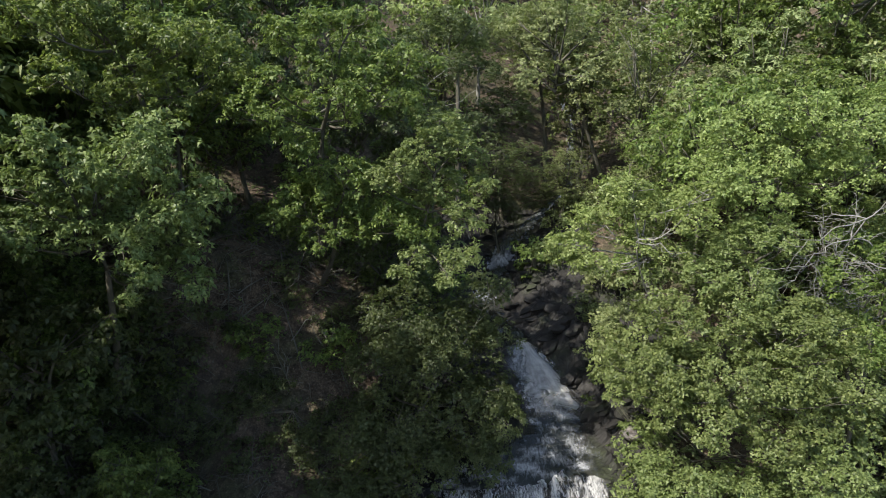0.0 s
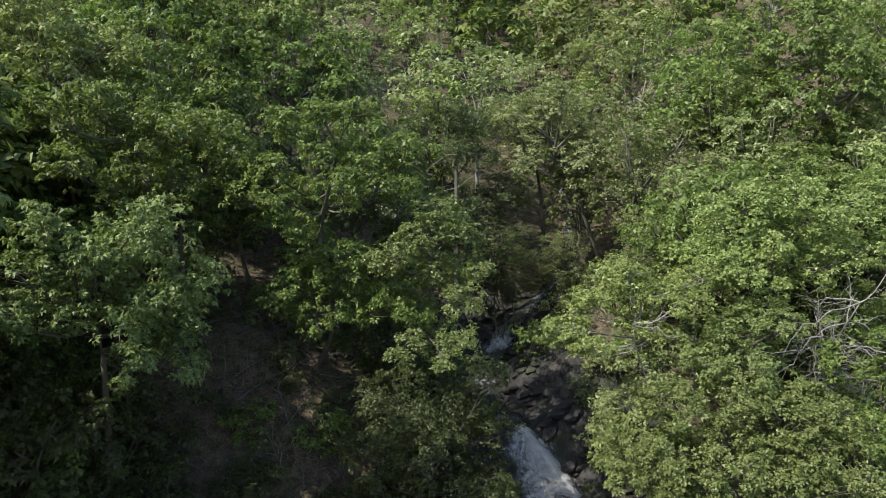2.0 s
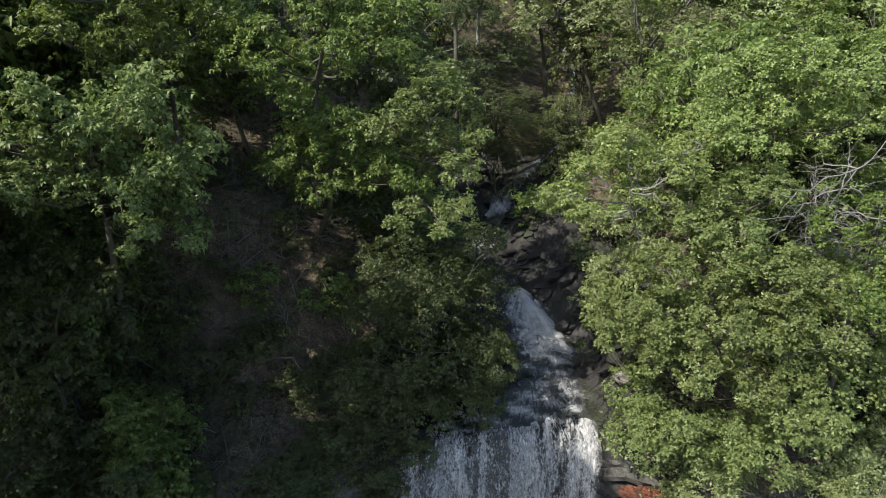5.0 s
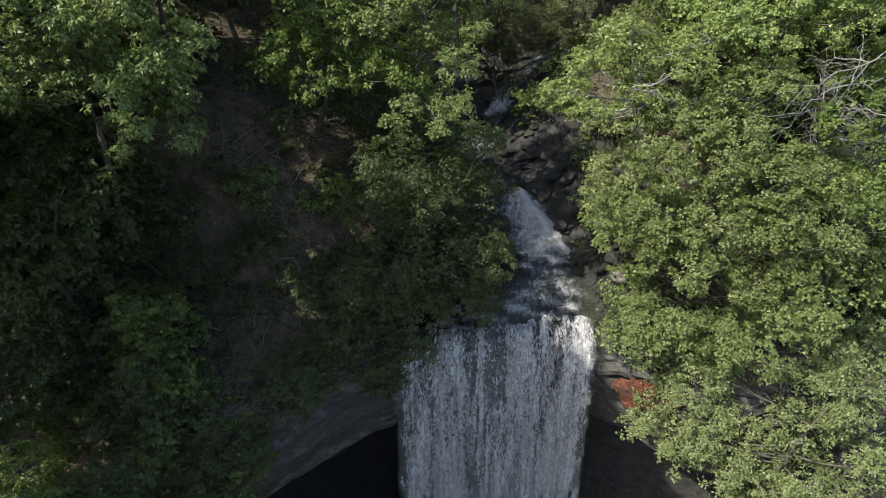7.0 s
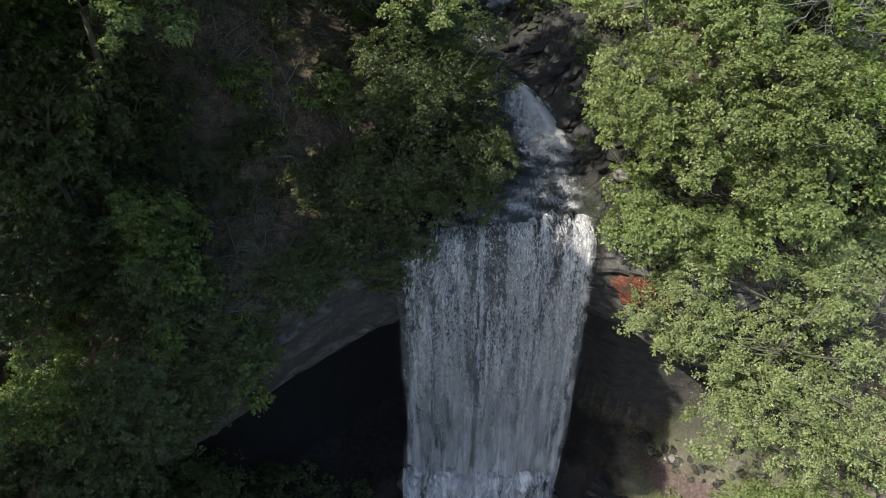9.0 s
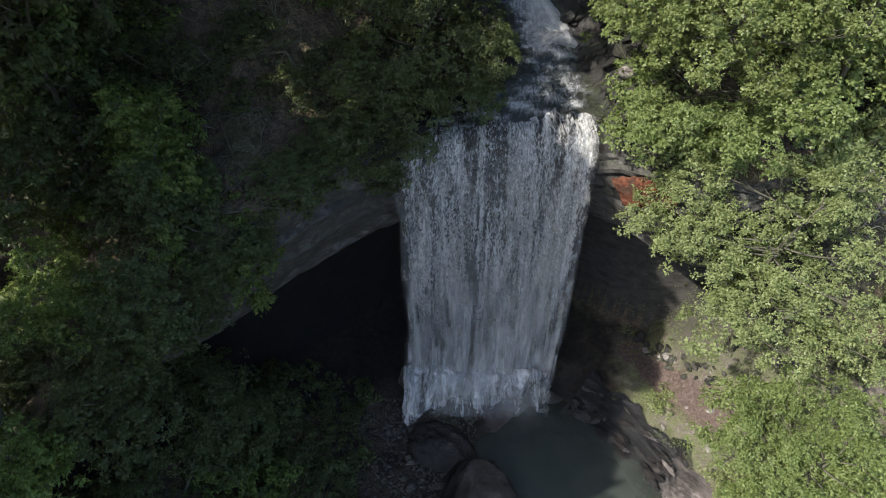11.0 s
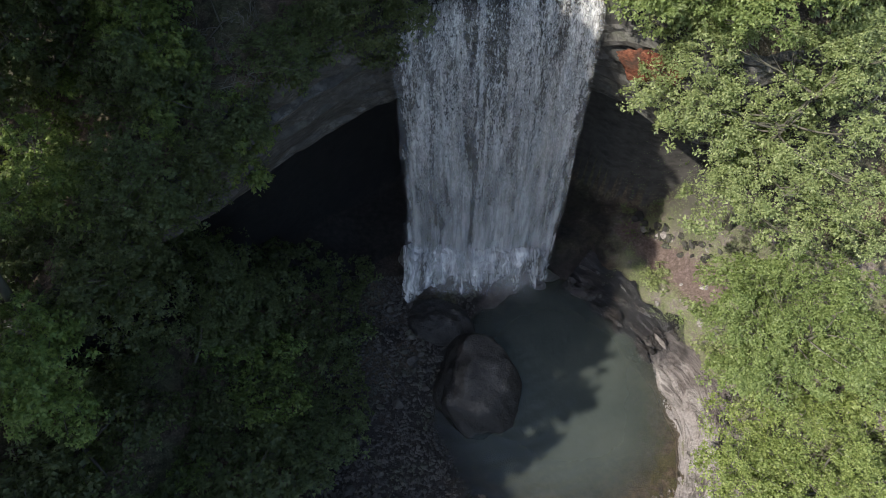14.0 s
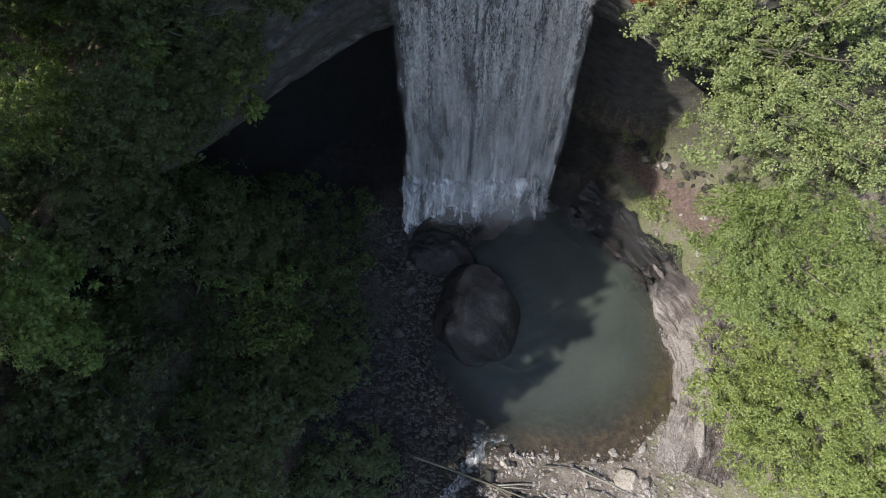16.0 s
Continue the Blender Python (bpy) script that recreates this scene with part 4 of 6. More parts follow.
def tree(centre, kind, tone, scale=1.0, base=None, label="", group="", squash=1.0, tilt=(0, 0), bark=None, low=False):
    """A tree whose crown hangs round the given centre, on a trunk that rises from the land."""
    cx, cy, cz = centre
    bx, by = base if base else (cx + TREES.uniform(-0.5, 0.5), cy + TREES.uniform(-0.2, 0.7))
    bz = (float(ground_z(bx, by)) if low else floor_z(bx, by)) - 0.08
    leaves, limbs, foot = crown_meshes(kind, tone)
    bush = kind.startswith("bush")
    root = thing("shrub" if bush else "tree", (bx, by, bz), label or "leafy green woodland tree", "shrub" if bush else "tree", group)
    turn = Matrix.Translation((cx - bx, cy - by, cz - bz)) @ Euler((radians(tilt[0]), radians(tilt[1]), TREES.uniform(0, 6.28))).to_matrix().to_4x4() @ Matrix.Diagonal((scale, scale, scale * squash, 1))
    crown = new("crown", leaves)
    crown.parent = root
    crown.matrix_basis = turn
    join_at = np.array(turn @ Vector(foot * 0.15))
    h = max(join_at[2], 0.4)
    q = np.linspace(0, 1, 9)[:, None]
    bend = np.array([TREES.uniform(-0.35, 0.35), TREES.uniform(-0.35, 0.35), 0]) * min(h / 6, 1)
    line = np.array([0, 0, 0]) * (1 - q) + join_at * q + np.sin(q * math.pi) * bend
    r0 = max(0.03, min(0.022 * h, 0.13)) * (0.8 + 0.2 * scale)
    rad = r0 * (1.0 - 0.62 * q[:, 0])
    rad[0] *= 1.45
    m = np.array(turn)
    v, f = join([tube(line, rad, 7), (limbs[0] @ m[:3, :3].T + m[:3, 3], limbs[1])])
    link_mesh("trunk", v, f, bark or BARK, root)
    return root


STYLES = {                                        # tufts for each square metre of lobe, leaves a tuft, leaf, reach, droop, width
    "hanging": (120, 17, 0.108, 0.150, 0.8, 0.36),
    "small": (165, 16, 0.078, 0.135, 0.35, 0.45),
    "airy": (190, 15, 0.064, 0.140, 0.3, 0.45),
    "thick": (250, 16, 0.066, 0.120, 0.45, 0.42),
    "shaded": (165, 15, 0.080, 0.145, 0.5, 0.42),
}


def lobed_tree(base, lobes, style, tone, seed, label, name="tree", flat=0.85, bark=None, deep=2.0):
    """A tree of which each bough is known: its leafy lobes are given as centre and radius, and the crown goes on behind them."""
    rng = np.random.RandomState(seed)
    dense, per, leaf, reach, droop, wide = STYLES[style]
    at = np.array([*base, floor_z(*base) - 0.08])
    hearts, radii = np.array(lobes)[:, :3] - at, np.array(lobes)[:, 3] * 0.97
    count = int(dense * (radii ** 2).sum())
    pick, pts, d = lobe_points(rng, hearts, radii, count, flat)
    mid = hearts.mean(0)
    out = pts - mid
    out /= np.linalg.norm(out, axis=1)[:, None] + 1e-9
    root = thing(name, tuple(at), label, name)
    v, f = sprays(rng, pts, 0.6 * d + 0.4 * out, per, leaf, reach, droop, wide, 0.42)
    if deep:
        # the far side of the crown, in coarser leaves
        low = np.clip((20 - mid[2] - at[2]) / 8, 0, 1)
        behind = hearts + deep * np.array([0, 1 - 0.45 * low, -0.15 - 0.6 * low]) + rng.normal(size=hearts.shape) * [0.3, 0.4, 0.2]
        _, more, d2 = lobe_points(rng, behind, radii, int(0.45 * count), flat)
        v2, f2 = sprays(rng, more, d2, 14, 1.45 * leaf, 1.6 * reach, droop, wide, 0.42)
        v, f = np.concatenate([v, v2]), np.concatenate([f, f2 + len(v)])
    link_mesh("crown", v, f, LEAF[tone], root, smooth=False)
    fork = np.array([mid[0] * 0.75, mid[1] * 0.75, max(0.5, min(mid[2], hearts[:, 2].min() + 0.3))])
    q = np.linspace(0, 1, 8)[:, None]
    line = fork * q + np.sin(q * math.pi) * rng.normal(size=3) * [0.25, 0.25, 0]
    thick = np.clip(0.018 * np.linalg.norm(fork), 0.05, 0.14)
    trunk = tube(line, thick * (1.3 - 0.7 * q[:, 0]), 7)
    lead = hearts[np.argmax(hearts[:, 2])] * 0.6 + mid * 0.4 - fork
    leader = tube(fork + lead * q + np.sin(q * math.pi) * rng.normal(size=3) * 0.2, thick * (0.6 - 0.42 * q[:, 0]), 6)
    bits = [trunk, leader]
    for k, h in enumerate(hearts):
        u = np.clip((h[2] - fork[2] - 0.9) / max(lead[2], 0.5), 0.0, 0.9)
        a = fork + lead * u
        way = h - a
        bend = way * 0.5 + [0, 0, -0.18 * np.linalg.norm(way)] + rng.normal(size=3) * 0.16 * np.linalg.norm(way)
        w = np.linspace(0, 1, 6)[:, None]
        line = a + 2 * w * (1 - w) * bend + w ** 2 * way
        bits.append(tube(line, thick * np.linspace(0.36, 0.12, 6), 5))
        for j in np.flatnonzero(pick == k)[:7]:
            e, s0 = pts[j], line[3 + j % 3]
            bits.append(tube([s0, (s0 + e) / 2 + rng.normal(size=3) * 0.12, e], [0.016, 0.011, 0.005], 3))
    v, f = join(bits)
    link_mesh("trunk", v, f, bark or BARK, root)
    return root


def woods(name, spots, label):
    """Far trees too many to count, in one mesh."""
    tones = ["green", "yellow", "pale", "olive", "dark"]
    vs, fs, ms, k = [], [], [], 0
    for (x, y), kind, tone, s, h in spots:
        crown_meshes(kind, tone)
        (leaves, limbs, foot), _ = CROWNS[kind]
        a = TREES.uniform(0, 6.28)
        turn = np.array([[math.cos(a), -math.sin(a), 0], [math.sin(a), math.cos(a), 0], [0, 0, 1]]) * s
        c = np.array([x, y, floor_z(x, y) + h])
        tv, tf = tube([c - [0, 0, h + 0.2], c - [0, 0, h * 0.4], c + [0, 0, min(1.5, 0.3 * h)]], [0.16, 0.12, 0.05], 5)
        vs += [leaves[0] @ turn.T + c, tv]
        fs += (leaves[1] + k).tolist()
        ms += [tones.index(tone)] * len(leaves[1])
        k += len(leaves[0])
        fs += [tuple(i + k for i in q) for q in tf]
        ms += [len(tones)] * len(tf)
        k += len(tv)
    ob = link_mesh(name, np.concatenate(vs), fs, LEAF[tones[0]], smooth=False)
    for tone in tones[1:]:
        ob.data.materials.append(LEAF[tone])
    ob.data.materials.append(BARK)
    ob.data.polygons.foreach_set("material_index", ms)
    return tagged(ob, label, "woods", kind="stuff")


def bare_tree(base, top, seed, label, reach=1.6, twigs=5):
    """A leafless, pale grey tree: a trunk and crooked branches."""
    rng = np.random.RandomState(seed)
    root = thing("dead_tree", base, label, "tree")
    up = np.array(top, float) - np.array(base, float)
    q = np.linspace(0, 1, 8)[:, None]
    line = q * up + np.cumsum(rng.normal(size=(8, 3)) * 0.10, 0) * q
    v, f = tube(line, np.linspace(0.045, 0.016, 8), 6)
    link_mesh("trunk", v, f, BARK_PALE, root)
    for k in range(15):
        start = line[3 + k % 5]
        way = rng.normal(size=3) * [1, 0.8, 0.45] + [0, -0.2, 0.25]
        way /= np.linalg.norm(way)
        turn = np.linspace(0, 1, 9)[:, None]
        pts = start + turn * way * reach * rng.uniform(0.7, 1.3) + np.cumsum(rng.normal(size=(9, 3)) * 0.16, 0) * turn
        bits = [tube(pts, np.linspace(0.020, 0.007, 9), 5)]
        for j in range(twigs):
            s = pts[1 + j % 8]
            w = way + rng.normal(size=3) * 0.8
            e = s + w / np.linalg.norm(w) * reach * 0.5 * rng.uniform(0.4, 1.1)
            mid = rng.normal(size=(2, 3)) * 0.11
            bits.append(tube([s, s * 0.66 + e * 0.34 + mid[0], s * 0.33 + e * 0.67 + mid[1], e], [0.010, 0.008, 0.006, 0.003], 3))
        v, f = join(bits)
        link_mesh("branch", v, f, BARK_PALE, root)
    return root


# upper left bank
# the boughs over the shaded slope
lobed_tree((-11.4, 1.2), [(-10.5, -3.2, 25.6, 0.85), (-10.0, -2.7, 24.9, 0.88), (-8.5, -2.0, 25.3, 1.13), (-9.2, -2.7, 24.2, 1.04), (-7.7, -2.3, 23.3, 1.07), (-8.7, -2.7, 22.8, 0.91), (-8.2, -3.0, 21.9, 0.76), (-7.2, -2.1, 21.5, 0.56), (-10.0, -2.7, 23.4, 0.90), (-7.1, -1.9, 24.3, 0.69), (-10.9, -3.3, 24.4, 0.86), (-11.0, -4.0, 23.5, 0.84)], "hanging", "spring", 201, "broad-leaved tree with drooping sunlit spring leaves")
lobed_tree((-10.6, 4.6), [(-11.5, -0.8, 28.6, 0.76), (-9.7, 0.6, 28.5, 0.98), (-8.5, 0.2, 27.8, 0.97), (-7.4, 1.0, 28.2, 0.84), (-10.8, -0.8, 26.9, 0.78), (-9.1, -0.0, 26.9, 0.73), (-8.2, 0.4, 26.4, 0.84), (-10.0, -0.2, 26.3, 0.65), (-6.9, 1.2, 27.4, 0.77), (-10.5, -0.1, 28.9, 0.79)], "hanging", "green", 202, "tall broad-leaved tree with drooping spring leaves")
lobed_tree((-5.2, 7.2), [(-2.6, 1.3, 27.2, 1.03), (-3.4, 0.6, 26.4, 0.93), (-1.6, 1.5, 26.6, 0.88), (-1.3, 1.4, 27.6, 0.69), (-4.0, 1.1, 27.4, 0.68), (-5.4, 0.6, 26.9, 0.75), (-5.2, 0.4, 26.1, 0.67), (-4.9, 0.9, 25.0, 0.87), (-3.9, 1.0, 28.4, 0.83), (-5.2, 0.6, 28.3, 0.74), (-3.0, 1.5, 28.5, 0.85), (-6.3, 0.5, 26.1, 0.59)], "hanging", "green", 203, "broad-leaved tree with drooping leaves reaching over the slope", deep=3.0)
lobed_tree((-2.6, 6.0), [(-0.4, 1.2, 25.8, 0.87), (0.2, 1.3, 25.0, 0.71), (-0.9, 0.8, 25.1, 0.78), (-1.8, 0.9, 24.5, 0.88), (-2.3, 1.1, 23.8, 0.72), (-0.4, 1.3, 23.8, 0.81), (0.5, 0.1, 23.0, 0.69), (0.2, -0.1, 21.9, 0.78), (-0.1, -0.5, 21.3, 0.43), (-1.1, 0.1, 21.7, 0.62), (-1.5, -0.5, 21.3, 0.43), (1.1, 0.7, 23.7, 0.53)], "small", "spring", 204, "yellow-green tree leaning over the creek", deep=3.0)
lobed_tree((-5.0, 5.4), [(-5.4, 1.8, 22.8, 0.94), (-4.3, 1.7, 23.6, 0.92), (-5.8, 1.6, 22.5, 0.56), (-3.6, 1.8, 22.5, 0.94), (-4.3, 1.5, 22.0, 0.65), (-3.3, 1.5, 23.9, 0.91), (-2.9, 2.1, 22.2, 0.77), (-1.8, 1.1, 22.5, 0.91), (-0.9, 1.5, 22.4, 0.74)], "hanging", "green", 205, "low-boughed tree half in the shade")
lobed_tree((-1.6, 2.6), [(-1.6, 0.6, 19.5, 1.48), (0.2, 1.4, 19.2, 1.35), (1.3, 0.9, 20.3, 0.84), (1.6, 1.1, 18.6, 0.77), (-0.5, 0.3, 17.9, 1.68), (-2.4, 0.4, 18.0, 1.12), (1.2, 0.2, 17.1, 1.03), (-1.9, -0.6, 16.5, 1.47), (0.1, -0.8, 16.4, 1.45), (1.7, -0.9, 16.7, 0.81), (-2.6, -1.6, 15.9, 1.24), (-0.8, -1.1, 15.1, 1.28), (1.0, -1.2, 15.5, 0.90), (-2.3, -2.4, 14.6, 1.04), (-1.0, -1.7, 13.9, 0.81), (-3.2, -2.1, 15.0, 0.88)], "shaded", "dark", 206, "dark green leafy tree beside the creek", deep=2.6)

tree((-2.46, 5.67, 20.31), "dense", "dark", 1.00, squash=1.00, label="tree in the shade of the gorge, leaves darkened for it")
# dark-toned crowns in this group colour in the shade between the boughs
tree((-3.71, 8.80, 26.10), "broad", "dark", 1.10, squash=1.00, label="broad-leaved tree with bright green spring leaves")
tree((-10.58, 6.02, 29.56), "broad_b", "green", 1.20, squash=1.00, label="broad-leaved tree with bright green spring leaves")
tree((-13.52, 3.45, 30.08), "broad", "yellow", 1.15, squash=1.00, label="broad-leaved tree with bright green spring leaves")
tree((-12.21, -1.29, 19.46), "broad", "dark", 1.25, squash=1.00, label="tree in the shade of the gorge, leaves darkened for it")
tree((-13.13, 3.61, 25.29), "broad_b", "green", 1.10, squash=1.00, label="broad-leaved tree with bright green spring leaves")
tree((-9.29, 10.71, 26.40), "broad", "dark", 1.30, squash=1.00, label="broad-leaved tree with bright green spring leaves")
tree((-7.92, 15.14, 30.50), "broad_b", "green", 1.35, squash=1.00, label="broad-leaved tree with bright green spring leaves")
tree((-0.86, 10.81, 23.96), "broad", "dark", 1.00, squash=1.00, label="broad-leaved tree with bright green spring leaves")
tree((-14.21, 12.78, 33.32), "broad", "green", 1.40, squash=1.00, label="broad-leaved tree with bright green spring leaves")
tree((-10.96, 16.02, 33.92), "broad_b", "yellow", 1.30, squash=1.00, label="broad-leaved tree with bright green spring leaves")

# gorge side, shaded
lobed_tree((-13.6, -6.6), [(-11.8, -6.2, 13.3, 0.82), (-11.3, -5.9, 12.0, 0.69), (-11.9, -7.0, 12.4, 0.83), (-10.8, -7.0, 11.9, 0.59), (-12.5, -7.8, 12.1, 0.82)], "small", "green", 211, "broad-leaved tree catching the sun beside the cliff")
lobed_tree((-9.8, -1.6), [(-9.2, -3.5, 16.7, 0.67), (-8.7, -3.7, 15.6, 0.77), (-8.9, -4.6, 15.3, 0.66), (-7.7, -4.4, 14.9, 0.84), (-7.4, -3.9, 14.0, 0.79), (-8.2, -4.8, 13.7, 0.77), (-7.2, -4.9, 13.1, 0.86), (-6.5, -4.4, 13.4, 0.79), (-8.1, -5.9, 13.7, 0.65), (-6.4, -5.6, 12.6, 0.76), (-6.0, -4.5, 12.5, 0.62), (-7.3, -6.3, 12.9, 0.57), (-6.2, -5.8, 11.4, 0.61), (-8.4, -2.6, 16.1, 0.53)], "hanging", "green", 212, "tree hanging over the cliff edge")
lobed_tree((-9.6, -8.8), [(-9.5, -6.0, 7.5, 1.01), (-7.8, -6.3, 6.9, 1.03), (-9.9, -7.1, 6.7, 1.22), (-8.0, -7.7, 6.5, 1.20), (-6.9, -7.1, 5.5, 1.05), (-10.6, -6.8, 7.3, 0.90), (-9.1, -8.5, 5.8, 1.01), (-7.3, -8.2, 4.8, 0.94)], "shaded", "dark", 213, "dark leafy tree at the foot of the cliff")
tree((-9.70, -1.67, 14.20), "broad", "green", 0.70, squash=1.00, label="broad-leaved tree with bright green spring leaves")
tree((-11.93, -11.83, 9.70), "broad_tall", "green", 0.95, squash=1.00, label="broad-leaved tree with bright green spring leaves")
tree((-7.56, -14.34, 3.11), "dense", "dark", 1.42, squash=0.60, label="tree in the shade of the gorge, leaves darkened for it")
tree((-11.93, -12.61, 5.45), "dense", "dark", 1.26, squash=0.80, label="tree in the shade of the gorge, leaves darkened for it")
tree((-12.23, -16.11, 5.56), "dense", "dark", 1.32, squash=0.80, label="tree in the shade of the gorge, leaves darkened for it")
tree((-9.83, -8.60, 10.69), "dense", "dark", 0.89, squash=0.80, label="tree in the shade of the gorge, leaves darkened for it")
tree((-4.93, -11.25, 1.28), "dense", "dark", 0.91, squash=0.50, label="tree in the shade of the gorge, leaves darkened for it")
tree((-13.38, -0.49, 17.42), "broad", "dark", 1.30, squash=1.00, label="tree in the shade of the gorge, leaves darkened for it")
tree((-13.30, -1.81, 13.31), "dense", "dark", 1.20, squash=1.00, label="tree in the shade of the gorge, leaves darkened for it")
tree((-10.38, -8.89, 9.76), "dense", "dark", 0.97, squash=0.80, label="tree in the shade of the gorge, leaves darkened for it")
tree((-3.80, -15.29, 0.80), "dense", "dark", 0.96, squash=0.50, label="tree in the shade of the gorge, leaves darkened for it")
tree((-10.00, -3.58, 12.79), "dense", "dark", 0.78, squash=0.90, label="tree in the shade of the gorge, leaves darkened for it")
tree((-10.96, 1.75, 18.25), "dense", "dark", 1.07, squash=1.00, label="tree in the shade of the gorge, leaves darkened for it")
tree((-12.37, -0.75, 15.84), "dense", "dark", 1.10, squash=1.00, label="tree in the shade of the gorge, leaves darkened for it")
tree((-9.39, 0.48, 15.79), "airy", "dark", 0.79, squash=1.00, label="tree in the shade of the gorge, leaves darkened for it")
tree((-6.07, -5.42, 12.63), "dense", "dark", 0.52, squash=0.90, base=(-6.5, -4.8), label="tree in the shade of the gorge, leaves darkened for it")
tree((-8.17, -4.50, 13.85), "broad", "dark", 0.68, squash=1.00, label="tree in the shade of the gorge, leaves darkened for it")
tree((-8.45, -7.77, 13.26), "dense", "dark", 0.69, squash=0.90, base=(-8.8, -6.9), label="tree in the shade of the gorge, leaves darkened for it")
tree((-6.80, -6.37, 13.11), "dense", "dark", 0.54, squash=0.80, base=(-7.2, -5.5), label="tree in the shade of the gorge, leaves darkened for it")
tree((-7.89, -7.26, 11.62), "dense", "dark", 0.63, squash=0.80, base=(-8.3, -6.5), label="tree in the shade of the gorge, leaves darkened for it")
tree((-5.76, -5.00, 12.67), "airy", "dark", 0.37, squash=0.70, base=(-6.2, -4.4), label="tree in the shade of the gorge, leaves darkened for it")
tree((-13.68, -7.14, 10.27), "dense", "dark", 0.80, squash=0.90, label="tree in the shade of the gorge, leaves darkened for it")
tree((-10.83, -9.13, 4.98), "dense", "dark", 0.58, squash=0.70, label="tree in the shade of the gorge, leaves darkened for it")
tree((-13.88, -7.70, 9.36), "dense", "dark", 0.70, squash=0.90, label="tree in the shade of the gorge, leaves darkened for it")
tree((-3.99, -2.44, 14.22), "dense", "dark", 0.41, squash=0.80, base=(-4.4, -2.3), label="tree in the shade of the gorge, leaves darkened for it")
tree((-5.01, -3.84, 14.30), "dense", "dark", 0.46, squash=0.80, base=(-5.4, -3.4), label="tree in the shade of the gorge, leaves darkened for it")
tree((-2.95, -1.73, 14.38), "dense", "dark", 0.40, squash=0.80, base=(-3.4, -1.4), label="tree in the shade of the gorge, leaves darkened for it")
tree((-6.84, 1.14, 16.43), "dense", "dark", 0.45, squash=0.70, label="tree in the shade of the gorge, leaves darkened for it")

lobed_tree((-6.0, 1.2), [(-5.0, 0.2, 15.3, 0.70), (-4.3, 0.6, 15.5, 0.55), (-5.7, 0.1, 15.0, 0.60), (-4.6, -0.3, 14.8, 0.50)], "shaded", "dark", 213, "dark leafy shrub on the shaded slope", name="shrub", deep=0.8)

# sunny bank
lobed_tree((8.6, 3.4), [(4.0, 1.7, 21.8, 0.85), (4.9, 1.0, 22.6, 0.99), (6.2, 1.4, 23.1, 1.00), (7.1, 0.1, 23.2, 0.86), (4.7, 0.5, 21.6, 0.63), (6.2, 0.8, 21.9, 0.81), (7.0, 0.4, 21.8, 0.62), (5.7, 1.1, 23.7, 0.81), (7.9, 0.3, 23.7, 0.86), (4.1, 1.1, 21.2, 0.46)], "small", "yellow", 221, "yellow-green tree leaning over the creek", flat=0.6, bark=BARK_PALE)
lobed_tree((11.4, 5.2), [(8.7, 0.5, 24.0, 1.04), (10.2, 0.7, 23.8, 0.88), (8.6, 1.2, 25.3, 0.88), (9.9, 1.0, 25.0, 1.05), (11.2, 0.8, 25.4, 1.03), (9.2, 1.2, 26.0, 0.87), (10.4, 0.6, 26.3, 0.84), (11.3, -0.5, 26.1, 0.96), (12.0, -0.8, 25.1, 0.80), (11.5, -0.2, 24.4, 0.83), (12.2, -0.1, 26.7, 0.81), (8.2, 1.7, 24.3, 0.73)], "small", "yellow", 222, "bright yellow-green tree on the sunny bank")
lobed_tree((10.2, 2.4), [(9.2, -0.4, 22.3, 1.02), (8.4, -0.1, 21.7, 0.87), (9.9, -0.7, 22.6, 0.67), (7.6, -0.6, 21.3, 0.86), (8.7, -1.4, 21.4, 0.90)], "small", "spring", 223, "slim bright green tree on the sunny bank")
lobed_tree((8.8, 1.8), [(6.5, -1.7, 20.5, 0.99), (8.0, -1.6, 20.6, 1.16), (9.2, -2.3, 20.4, 0.96), (5.4, -1.8, 19.2, 0.83), (6.5, -2.1, 19.2, 1.15), (7.8, -2.5, 19.2, 1.29), (9.2, -3.0, 19.1, 1.10), (10.0, -3.3, 20.0, 0.92), (5.0, -2.1, 18.5, 0.66), (6.5, -2.5, 17.9, 0.82), (7.5, -3.2, 18.0, 0.95), (9.1, -3.1, 17.6, 0.96), (10.2, -3.2, 18.2, 0.87), (10.5, -4.2, 19.5, 0.66), (10.1, -2.2, 20.9, 0.80), (10.7, -2.8, 20.8, 0.62)], "small", "spring", 224, "round-crowned bright green tree above the fall")
lobed_tree((8.6, 0.3), [(6.5, -2.4, 15.9, 0.98), (7.2, -3.7, 16.0, 0.92), (6.1, -3.1, 15.1, 0.70), (8.7, -3.3, 15.9, 1.02), (9.8, -3.9, 16.6, 0.98), (10.5, -4.3, 17.4, 0.87), (8.9, -4.5, 15.8, 0.81), (5.9, 1.7, 16.8, 0.45), (6.6, 1.5, 16.6, 0.58), (7.2, 1.2, 17.3, 0.59), (5.7, 1.4, 16.3, 0.28), (6.4, 2.1, 17.1, 0.53), (7.2, 1.4, 16.2, 0.53), (5.4, 1.4, 17.2, 0.24), (7.3, 0.6, 16.6, 0.51), (7.0, 0.2, 15.7, 0.43), (7.4, 0.5, 14.9, 0.49), (7.4, 0.2, 15.9, 0.47), (7.3, 1.0, 15.6, 0.33), (6.6, 0.0, 14.5, 0.32), (6.7, -0.2, 14.1, 0.28)], "small", "spring", 225, "low bright green tree beside the brink")
